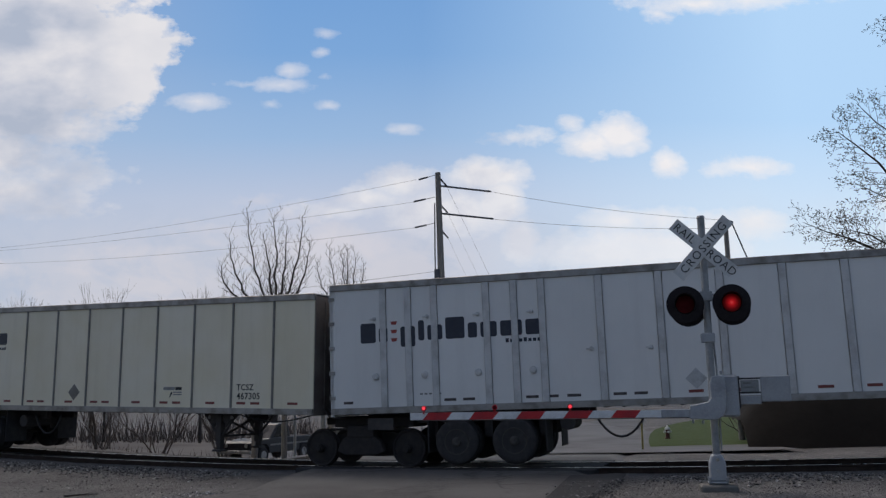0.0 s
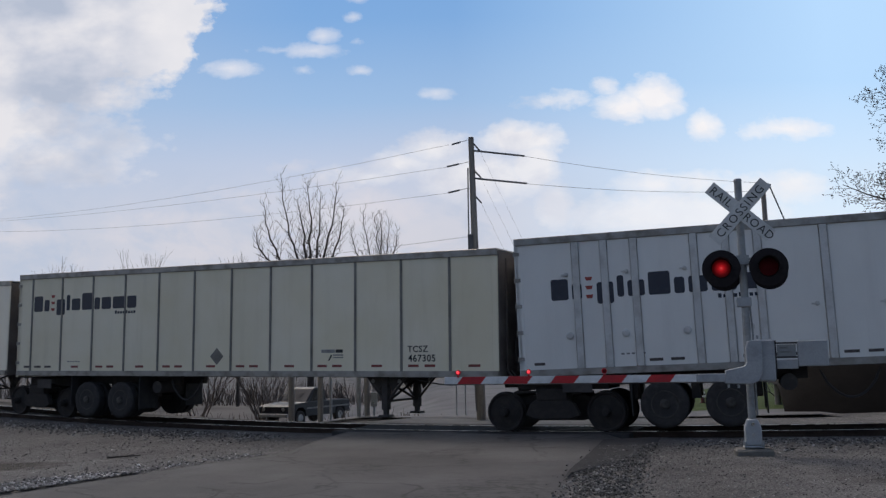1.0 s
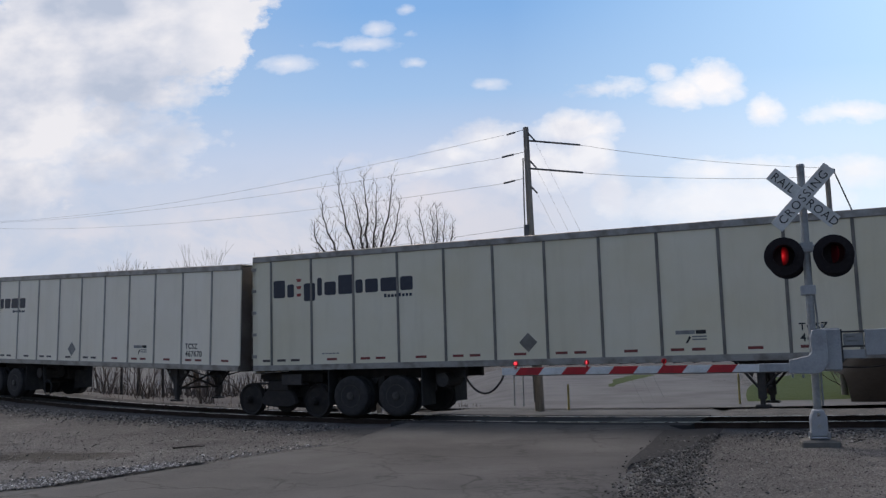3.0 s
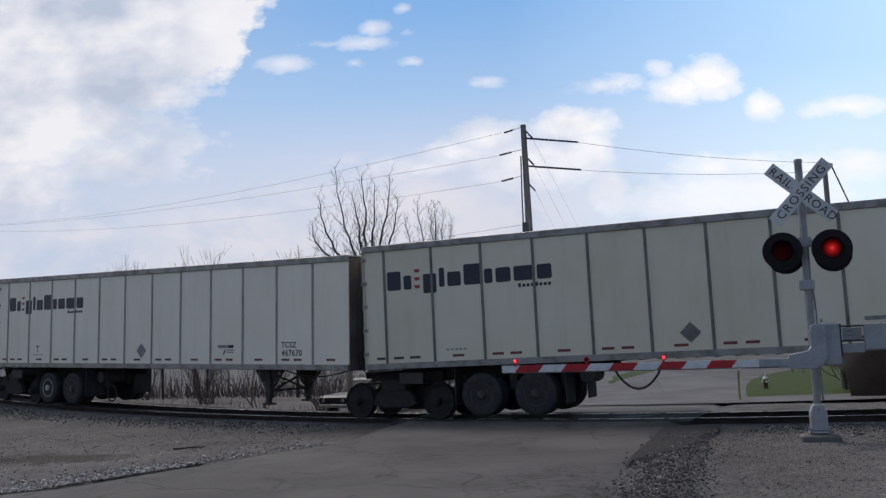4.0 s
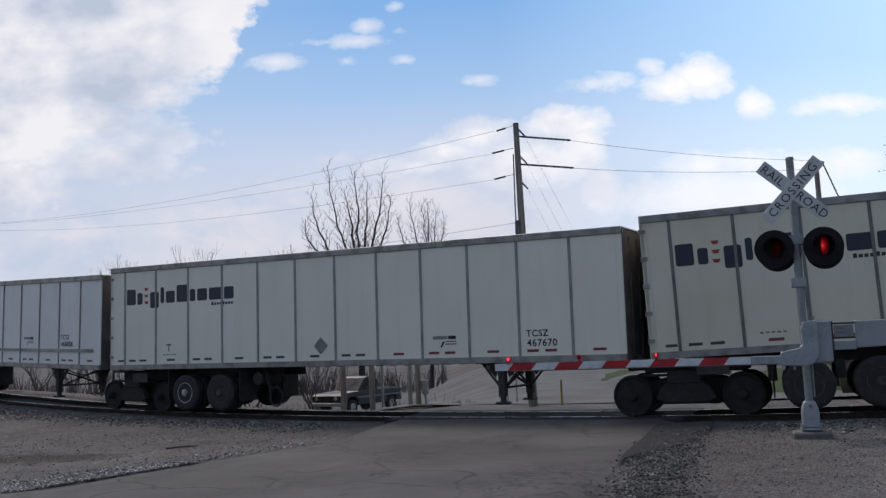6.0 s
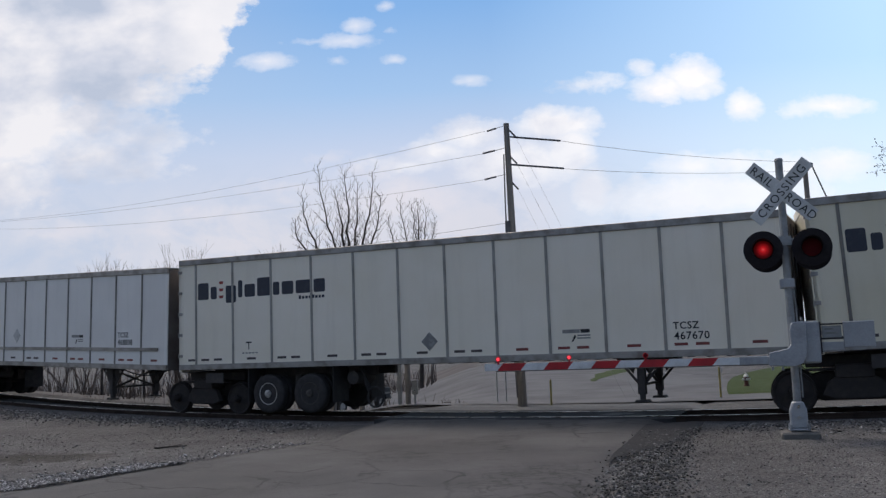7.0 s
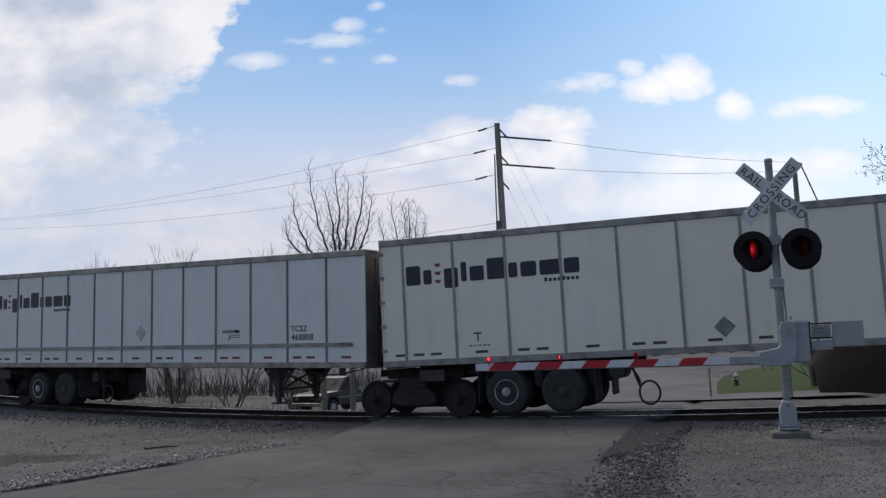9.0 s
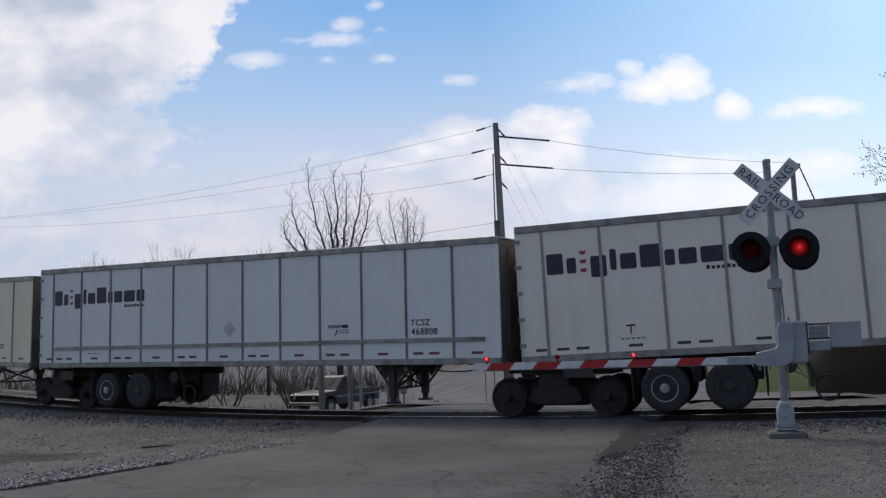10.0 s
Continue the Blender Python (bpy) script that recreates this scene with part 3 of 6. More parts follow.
TYRE = tyre_mesh()
RIM_LIGHT, RIM_DARK = rim_mesh(M["rim"]), rim_mesh(M["rim_dark"])
# the rim's holes are solid discs, their shade put into a dark colour
hole_bm = bmesh.new()
for i in range(5):
    a = 2 * math.pi * i / 5
    lathe(hole_bm, ((0.001, -0.068), (0.036, -0.068), (0.036, -0.04), (0.001, -0.04)), 8, "y", (0.205 * math.cos(a), 0, 0.205 * math.sin(a)))
RIM_HOLE_DISCS = mesh_of("rim_hole", hole_bm, M["under"])


def road_wheel(parent, x, y, light, outer):
    w = shared("road_wheel", TYRE, parent, x, y, 0.535)
    tagged(w, "black rubber lorry tyre")
    if outer:
        shared("rim", RIM_LIGHT if light else RIM_DARK, w)
        shared("rim_hole", RIM_HOLE_DISCS, w)
    return w


def plain_wordmark(parent, x0, x1, zb, h):
    """The company's name as plain blocks, one to each letter, with a small line under its end."""
    widths = (0.8, 0.45, 0.35, 0.75, 0.3, 0.75, 0.95, 0.45, 0.8, 1.05, 0.75)
    tall = (1, 0.74, 0.0, 0.74, 1, 0.74, 1.06, 0.74, 0.74, 0.74, 0.74)
    gap = 0.17
    k, x = (x1 - x0) / (sum(widths) + gap * (len(widths) - 1)), x0
    for i, (w, t) in enumerate(zip(widths, tall)):
        bm = bmesh.new()
        if t == 0:
            bm.free()
            for j in range(3):
                bm = bmesh.new()
                z = zb + h * (0.02 + j * 0.42)
                prism(bm, ((x + 0.03, z), (x + w * k - 0.03, z), (x + w * k, z + 0.17 * h), (x, z + 0.17 * h)), -0.006, 0.0)
                part("wordmark_dot", bm, M["red_ink"], parent)
        else:
            c = 0.07 * k
            low, top, b = zb - (0.27 * h if i == 3 else 0.0), zb + t * h, x + w * k
            prism(bm, ((x + c, low), (b - c, low), (b, low + c), (b, top - c), (b - c, top), (x + c, top), (x, top - c), (x, low + c)), -0.006, 0)
            part("wordmark_block", bm, M["navy"], parent)
        x += (w + gap) * k
    for j in range(8):
        bm = bmesh.new()
        a = x1 - 0.82 + j * 0.103
        bx(bm, a, a + 0.07, -0.006, 0, zb - 0.15, zb - 0.15 + (0.09 if j in (0, 4) else 0.07))
        part("small_block", bm, M["navy"], parent)


def flat_text(parent, text, size, x, z, material):
    return letters("lettering", text, size, material, parent, pose(x, -0.003, z, 90, 0, 0), 0.002, 1.1, 0.0, 0.003)


def trailer(number, paint, post, style, light_rims, label):
    """A box trailer riding on a rail bogie: x forward from its rear, y away from the near side, z up from the rails."""
    t = thing("freight_trailer", label, "freight trailer", "trailers of the train")
    tall = style == "tall"
    posts = POSTS_TALL if tall else POSTS
    edges = [0.14] + posts + [LENGTH - 0.14]
    zb, under = FLOOR + 0.14, 0.16
    pw = 0.075 if tall else 0.033
    gap = pw + 0.012 if tall else pw * 0.6  # open slit added beside a wide post to give its dark shadow line
    # near side: one panel in each bay
    for a, b in zip(edges, edges[1:]):
        bm = bmesh.new()
        wedge(bm, a + (gap if a in posts else 0.002), b - (gap if b in posts else 0.002), 0.0, 0.03, zb, None, under)
        part("side_panel", bm, paint, t)
    for x in posts:
        bm = bmesh.new()
        wedge(bm, x - pw, x + pw, -0.03 if tall else -0.018, 0.028, zb, None, under)
        part("side_post", bm, post, t, bevel=0.006)
    if tall:
        for x in (1.13, 2.33, 3.6, 4.85):
            bm = bmesh.new()
            lathe(bm, ((0.085, 0.0), (0.08, -0.03), (0.05, -0.045)), 14, "y", (x, 0, 2.05))
            part("round_fitting", bm, M["post_white"], t)
        for x, z in ((1.12, 3.38), (2.42, 3.37), (3.63, 3.35), (4.87, 3.34), (6.15, 2.45), (7.41, 2.42)):
            bm = bmesh.new()
            lathe(bm, ((0.05, 0.0), (0.045, -0.03), (0.02, -0.04)), 10, "y", (x, 0, z))
            bx(bm, x - 0.11, x, -0.02, 0.0, z - 0.02, z + 0.015)
            part("side_clip", bm, M["post_white"], t)
    if style == "banded":
        bm = bmesh.new()
        bx(bm, 0.72, LENGTH - 0.4, -0.032, -0.002, 1.735, 1.83)
        part("rub_rail", bm, M["rail_alu"], t, "horizontal rub rail along the side")
    bm = bmesh.new()
    wedge(bm, 0.0, LENGTH, -0.035, 0.04, 4.0, None, 0.0)
    for v in bm.verts:
        if v.co.z == 4.0:
            v.co.z = roof_z(v.co.x) - under
    part("top_rail", bm, M["rail_alu"], t, "aluminium top rail", bevel=0.012)
    bm = bmesh.new()
    bx(bm, 0.0, LENGTH, -0.03, 0.05, FLOOR, zb)
    for i in range(60):
        x = 0.2 + i * 0.265
        tube(bm, (x, -0.03, FLOOR + 0.05), (x, -0.04, FLOOR + 0.05), 0.012, seg=5)
    part("bottom_rail", bm, M["rail_alu"], t, "riveted aluminium bottom rail")
    bm = bmesh.new()
    wedge(bm, 0.0, LENGTH, WIDTH - 0.04, WIDTH, FLOOR)
    part("far_side", bm, paint, t)
    bm = bmesh.new()
    for i in range(20):
        a, b = LENGTH * i / 20, LENGTH * (i + 1) / 20
        wedge(bm, a + 0.004, b - 0.004, 0.03, WIDTH - 0.03, 4.0)
        for v in bm.verts:
            if v.co.z == 4.0:
                v.co.z = roof_z(v.co.x) - 0.03
    part("roof", bm, M["roof"], t)
    bm = bmesh.new()
    bx(bm, 0.05, LENGTH - 0.05, 0.05, WIDTH - 0.05, FLOOR + 0.06, zb)
    for i in range(40):
        x = 0.35 + i * 0.4
        bx(bm, x - 0.03, x + 0.03, 0.05, WIDTH - 0.05, FLOOR - 0.02, FLOOR + 0.06)
    part("floor", bm, M["under"], t)
    # nose
    bm = bmesh.new()
    wedge(bm, LENGTH - 0.14, LENGTH, 0.0, 0.03, zb, None, under)
    part("corner_post", bm, paint, t)
    bm = bmesh.new()
    wedge(bm, LENGTH - 0.03, LENGTH + 0.02, 0.03, WIDTH - 0.03, FLOOR, None, 0.06)
    for i in range(4):
        y = 0.4 + i * 0.6
        wedge(bm, LENGTH + 0.02, LENGTH + 0.05, y, y + 0.06, FLOOR + 0.1, None, 0.2)
    part("front_wall", bm, M["front"], t, "front wall, its shade put into a dark colour")
    bm = bmesh.new()
    bx(bm, LENGTH + 0.02, LENGTH + 0.1, 0.9, 1.2, 1.5, 2.1)
    for y in (0.35, 0.55):
        bend(bm, ((LENGTH + 0.06, y, 1.35), (LENGTH + 0.25, y, 1.15), (LENGTH + 0.5, y + 0.1, 1.12)), 0.02, 6)
    part("hose_box", bm, M["under"], t)
    # rear frame and doors
    bm = bmesh.new()
    wedge(bm, 0.0, 0.14, 0.0, 0.03, zb, None, under)
    wedge(bm, -0.02, 0.06, 0.0, 0.1, FLOOR - 0.05, None, 0.0)
    wedge(bm, -0.02, 0.06, WIDTH - 0.1, WIDTH, FLOOR - 0.05, None, 0.0)
    bx(bm, -0.02, 0.06, 0.1, WIDTH - 0.1, FLOOR - 0.05, FLOOR + 0.15)
    wedge(bm, -0.02, 0.06, 0.1, WIDTH - 0.1, 4.08)
    part("rear_frame", bm, paint, t)
    for y0, y1 in ((0.11, 1.29), (1.31, WIDTH - 0.11)):
        bm = bmesh.new()
        bx(bm, -0.012, 0.03, y0, y1, FLOOR + 0.16, 4.07)
        part("rear_door", bm, paint, t)
    for i in range(5):
        bm = bmesh.new()
        z = 1.55 + i * 0.58
        bx(bm, -0.035, 0.1, -0.02, 0.03, z, z + 0.08)
        tube(bm, (-0.03, -0.012, z - 0.02), (-0.03, -0.012, z + 0.1), 0.016, seg=8)
        part("door_hinge", bm, M["rail_alu"], t, bevel=0.0)
    # reflective tape low on the side
    for i, x in enumerate(edges[:-1]):
        for off, wide in (((0.18, 0.28), (0.62, 0.28)) if i % 2 else ((0.17, 0.24),) if i == 0 else ((0.46, 0.3),)):
            if x + off + wide > LENGTH - 0.2 or (tall and i in (1, 2, 4)):
                continue
            bm = bmesh.new()
            bx(bm, x + off, x + off + wide, -0.003, 0.0, 1.44, 1.5)
            red = i > 7 or number == "467305" and i > 1
            part("reflector_tape", bm, M["orange_red"] if red else M["dark_tape"], t)
    # markings
    plain_wordmark(t, *((0.77, 5.08, 2.83, 0.46) if tall else (0.67, 4.6, 3.1, 0.45) if style == "banded" else (0.68, 4.9, 3.11, 0.46)))
    if not tall:
        up = 0.34 if style == "banded" else 0.0
        back = 0.05 if style == "banded" else 0.0
        flat_text(t, "TCSZ", 0.21, 13.94 - back, 1.79 + up, M["black_ink"])
        if number:
            flat_text(t, number, 0.225, 14.05 - back, 1.57 + up, M["black_ink"])
        bm = bmesh.new()
        lx = 11.22 - back
        bx(bm, lx, lx + 0.4, -0.003, 0, 1.79 + up, 1.87 + up)
        part("logo_bar", bm, M["grey_ink"], t)
        bm = bmesh.new()
        bx(bm, lx + 0.42, lx + 0.63, -0.003, 0, 1.79 + up, 1.87 + up)
        part("logo_block", bm, M["black_ink"], t)
        bm = bmesh.new()
        prism(bm, ((lx + 0.2, 1.6 + up), (lx + 0.24, 1.6 + up), (lx + 0.32, 1.72 + up), (lx + 0.28, 1.75 + up)), -0.003, 0)
        part("logo_figure", bm, M["black_ink"], t)
        for z in (1.66 + up, 1.72 + up):
            bm = bmesh.new()
            bx(bm, lx + 0.34, lx + 0.64, -0.003, 0, z, z + 0.03)
            part("fine_print", bm, M["grey_ink"], t)
    d = 0.22
    bm = bmesh.new()
    cx, cz = (8.28, 1.73) if tall else (7.87, 1.73 if style != "banded" else 2.2)
    prism(bm, ((cx - d, cz), (cx, cz - d), (cx + d, cz), (cx, cz + d)), -0.012, 0.0)
    part("placard_holder", bm, M["pale_metal"] if style != "plain" else M["grey_ink"] if number == "467670" else M["post"], t, "diamond-shaped placard holder")
    for i in range(5):
        bm = bmesh.new()
        bx(bm, 2.2 + i * 0.11, 2.27 + i * 0.11, -0.003, 0, 1.6, 1.635)
        part("fine_print", bm, M["grey_ink"], t)
    if number == "467670":
        bm = bmesh.new()
        prism(bm, ((2.32, 1.88), (2.405, 1.88), (2.405, 1.71), (2.435, 1.71), (2.435, 1.88), (2.52, 1.88), (2.52, 1.915), (2.32, 1.915)), -0.003, 0)
        part("stencil_mark", bm, M["black_ink"], t, "dark lifting-point stencil")
    # tandem road axles, lifted clear of the rails
    bm = bmesh.new()
    bx(bm, 0.6, 5.9, 0.75, 0.9, 0.95, FLOOR)
    bx(bm, 0.6, 5.9, 1.7, 1.85, 0.95, FLOOR)
    for x in (2.35, 3.65, 4.9):
        bx(bm, x - 0.09, x + 0.09, 0.5, 0.98, 0.62, 1.0)
        bx(bm, x - 0.09, x + 0.09, 1.62, 2.1, 0.62, 1.0)
    part("suspension_frame", bm, M["under"], t)
    for x in (3.02, 4.34):
        bm = bmesh.new()
        tube(bm, (x, 0.1, 0.535), (x, WIDTH - 0.1, 0.535), 0.065)
        lathe(bm, ((0.05, 0.3), (0.2, 0.3), (0.2, 0.55), (0.05, 0.55)), 16, "y", (x, 0, 0.535))
        part("axle", bm, M["under"], t)
        for y, outer in ((0.15, True), (0.49, False), (WIDTH - 0.49, False), (WIDTH - 0.15, False)):
            road_wheel(t, x, y, light_rims and x < 3.5 or light_rims == 2, outer)
    for x in (2.35, 5.05):
        for y in (0.05, WIDTH - 0.75):
            bm = bmesh.new()
            bx(bm, x - 0.012, x + 0.012, y, y + 0.7, 0.3, 1.2)
            part("mud_flap", bm, M["rubber"], t)
    bm = bmesh.new()
    lathe(bm, ((0.05, 0.25), (0.17, 0.27), (0.17, 1.1), (0.05, 1.12)), 16, "y", (5.5, 0, 0.9))
    part("air_tank", bm, M["under"], t)
    ring = [Vector((6.2 + 0.22 * math.cos(a), 0.2, 0.42 + 0.25 * math.sin(a))) for a in (radians(150 + 20 * i) for i in range(19))]
    hose = [Vector((5.7, 0.3, 1.15)), Vector((5.86, 0.24, 1.0)), Vector((5.92, 0.2, 0.78))] + ring
    slack = [Vector((6.1 + 1.1 * k / 10, 0.2, 1.12 - 0.55 * math.sin(math.pi * k / 10) ** 0.7)) for k in range(11)]
    bm = bmesh.new()
    bend(bm, slack if tall or number == "467305" else hose, 0.026, 7)
    if number and number != "467305":
        bend(bm, ((5.75, 0.36, 1.18), (5.84, 0.3, 0.95), (5.97, 0.27, 0.72), (6.0, 0.25, 0.62)), 0.03, 7)
    part("air_hose", bm, M["rubber"], t, "black looped air hose")
    # landing legs
    for y in (0.4, WIDTH - 0.68):
        bm = bmesh.new()
        bx(bm, 12.76, 12.92, y - 0.08, y + 0.08, 0.42, FLOOR)
        bx(bm, 12.79, 12.89, y - 0.055, y + 0.055, 0.3, 0.42)
        part("leg_tube", bm, M["under"], t)
        bm = bmesh.new()
        prism(bm, ((12.68, 0.25), (13., 0.25), (12.96, 0.3), (12.72, 0.3)), y - 0.13, y + 0.13)
        part("leg_foot", bm, M["under"], t)
        bm = bmesh.new()
        prism(bm, ((12.36, FLOOR), (13.36, FLOOR), (13.02, 0.86), (12.98, 0.98), (12.7, 0.98), (12.66, 0.86)), y - 0.02, y + 0.02)
        part("leg_gusset", bm, M["under"], t)
        for a, b in (((12.31, y, FLOOR), (12.76, y, 0.66)), ((13.41, y, FLOOR), (12.92, y, 0.66))):
            bm = bmesh.new()
            tube(bm, a, b, 0.03, seg=6)
            part("leg_brace", bm, M["under"], t)
        # holes as solid paler discs, the daylight through them put into the colour
        for x in (12.48, 13.22):
            bm = bmesh.new()
            lathe(bm, ((0.05, -0.024), (0.05, 0.024)), 10, "y", (x, y, FLOOR - 0.11))
            part("gusset_hole", bm, M["grey_ink"], t)
    for a, b in (((12.84, 0.4, 0.62), (12.84, 1.92, 0.62)), ((12.84, 0.46, 1.1), (12.84, 1.86, 0.6)), ((12.84, 0.46, 0.6), (12.84, 1.86, 1.1))):
        bm = bmesh.new()
        tube(bm, a, b, 0.03, seg=6)
        part("cross_brace", bm, M["under"], t)
    bm = bmesh.new()
    bend(bm, [Vector((13.6 + 2.2 * k / 8, 0.2, FLOOR - 0.02 - 0.16 * math.sin(math.pi * k / 8))) for k in range(9)], 0.018, 6)
    part("air_line", bm, M["rubber"], t, "sagging black air line")
    return t


def wheelset(parent, x):
    bm = bmesh.new()
    for side, y in ((-1, 0.58), (1, 2.02)):
        lathe(bm, ((0.08, y + side * 0.07), (0.2, y + side * 0.055), (0.36, y + side * 0.03), (0.39, y + side * 0.065), (0.42, y + side * 0.065), (0.425, y), (0.428, y - side * 0.04), (0.455, y - side * 0.05), (0.452, y - side * 0.075), (0.37, y - side * 0.07), (0.2, y - side * 0.01), (0.1, y - side * 0.06)), 30)
    tube(bm, (0, 0.3, 0), (0, 2.3, 0), 0.08, seg=12)
    for y in (0.3, 2.3):
        for i in range(3):
            a = 2 * math.pi * i / 3
            tube(bm, (0.045 * math.cos(a), y - 0.02, 0.045 * math.sin(a)), (0.045 * math.cos(a), y + 0.02, 0.045 * math.sin(a)), 0.014, seg=6)
    ob = part("wheelset", bm, M["bogie"], parent, "black cast rail wheels on an axle")
    ob.location = (x, 0, 0.425)
    return ob


def rail_bogie():
    """A two-axle rail bogie; x=0 at its middle, y from the trailers' near face."""
    b = thing("rail_bogie", "black two-axle rail bogie carrying the ends of two trailers", "rail bogie", "bogies of the train")
    sets = [wheelset(b, -1.15), wheelset(b, 1.15)]
    for y, s in ((0.86, -1), (1.74, 1)):
        bm = bmesh.new()
        prism(bm, ((-1.4, 0.34), (-1.4, 0.54), (-1.1, 0.64), (-0.6, 0.78), (0.6, 0.78), (1.1, 0.64), (1.4, 0.54), (1.4, 0.34), (1.25, 0.32), (0.92, 0.34), (0.6, 0.22), (-0.6, 0.22), (-0.92, 0.34), (-1.25, 0.32)), y - 0.07, y + 0.07)
        part("side_frame", bm, M["bogie"], b, bevel=0.015)
        for x in (-0.16, 0.0, 0.16):
            bm = bmesh.new()
            lathe(bm, [(0.045 + 0.025 * (k % 2), 0.3 + k * 0.03) for k in range(12)], 10, "z", (x, y + s * 0.2, 0))
            part("spring", bm, M["bogie"], b)
    for y in (0.42, 2.18):
        for x in (-1.15, 1.15):
            bm = bmesh.new()
            lathe(bm, ((0.04, y - 0.09), (0.1, y - 0.07), (0.11, y + 0.06), (0.04, y + 0.06)), 16, "y", (x, 0, 0.425))
            part("bearing_cap", bm, M["bogie"], b)
        bm = bmesh.new()
        prism(bm, ((-0.62, 0.36), (-0.5, 0.62), (-0.3, 0.74), (0.3, 0.74), (0.5, 0.62), (0.62, 0.36), (0.4, 0.27), (-0.4, 0.27)), y - 0.1, y + 0.06)
        part("brake_box", bm, M["bogie"], b, bevel=0.02)
    bm = bmesh.new()
    bx(bm, -0.35, 0.35, 0.3, 2.3, 0.68, 0.95)
    bx(bm, -0.9, 1.2, 0.7, 1.9, 0.9, 1.14)
    bx(bm, -1.35, -0.9, 1.1, 1.5, 0.95, 1.12)
    part("bolster", bm, M["bogie"], b, bevel=0.02)
    bm = bmesh.new()
    for x in (-0.4, 0.4):
        bx(bm, x - 0.06, x + 0.06, 0.4, 2.2, 0.36, 0.5)
    tube(bm, (-0.9, 0.5, 0.86), (0.9, 0.5, 0.86), 0.03)
    part("brake_rigging", bm, M["bogie"], b)
    bm = bmesh.new()
    bx(bm, 0.3, 0.95, 0.12, 0.16, 0.86, 1.12)
    part("bracket_plate", bm, M["under"], b, "rusty bracket plate")
    return b, sets


TRAIN = [trailer("", M["white"], M["post_white"], "tall", 0, "white box freight trailer with wide posts and dark blue lettering blocks"),
         trailer("467305", M["cream"], M["post"], "plain", 0, "cream-white dirty box freight trailer with thin dark posts"),
         trailer("467670", M["grey_white"], M["post_grey"], "plain", 1, "off-white box freight trailer with thin grey posts and road wheels"),
         trailer("468808", M["white"], M["post"], "banded", 1, "white box freight trailer with a rub rail along its side"),
         trailer("", M["cream"], M["post"], "plain", 0, "cream-white box freight trailer following in the train")]
BOGIES = [rail_bogie() for _ in TRAIN]

# the rear of the first trailer along the track, by time
RUN = [(0, -1.33), (0.5, 0.61), (1, 2.52), (1.5, 4.38), (2, 6.22), (2.5, 8.05), (4, 13.58), (4.5, 15.43), (5, 17.27), (5.5, 19.08), (7, 24.37), (7.5, 26.12),
       (8, 27.89), (8.5, 29.66), (9, 31.44), (9.5, 33.24), (10, 35.05)]


def ride(s0, s1):
    """The pose of a body whose rear and front stand at s0 and s1."""
    x0, y0, _ = track(s0)
    x1, y1, _ = track(s1)
    z0, z1 = dip(s0), dip(s1)
    return pose(x0, y0, z0, 0, -math.degrees(math.atan2(z1 - z0, s1 - s0)), math.degrees(math.atan2(y1 - y0, x1 - x0)))


def run_at(t):
    return lin(t, RUN)


# the signals and the gate's lamps that flash, filled in below: (lamp, first half or second half of the beat)
FLASHERS = []


def motions():
    times = [i * 0.25 for i in range(41)]
    fine = [i * 0.1 for i in range(101)]
    for k, (body, (bogie, sets)) in enumerate(zip(TRAIN, BOGIES)):
        walk(body, [(t, ride(run_at(t) - k * PITCH, run_at(t) - k * PITCH + LENGTH)) for t in times])
        rows = []
        for t in times:
            s = run_at(t) - k * PITCH + 0.56
            x, y, a = track(s)
            slope = math.atan2(dip(s + 1) - dip(s - 1), 2)
            rows.append((t, pose(x, y, dip(s), 0, -math.degrees(slope), -math.degrees(a))))
        walk(bogie, rows)
        for w in sets:
            x = w.location.x
            walk(w, [(t, pose(x, 0, 0.425, 0, math.degrees((run_at(t) - RUN[0][1]) / 0.425), 0)) for t in fine])
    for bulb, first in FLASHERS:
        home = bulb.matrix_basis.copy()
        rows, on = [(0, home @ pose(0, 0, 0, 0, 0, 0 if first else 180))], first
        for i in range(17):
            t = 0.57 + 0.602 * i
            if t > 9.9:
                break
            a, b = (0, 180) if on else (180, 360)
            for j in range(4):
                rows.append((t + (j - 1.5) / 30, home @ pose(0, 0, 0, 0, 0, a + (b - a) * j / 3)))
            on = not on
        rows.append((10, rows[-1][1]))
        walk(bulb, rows)


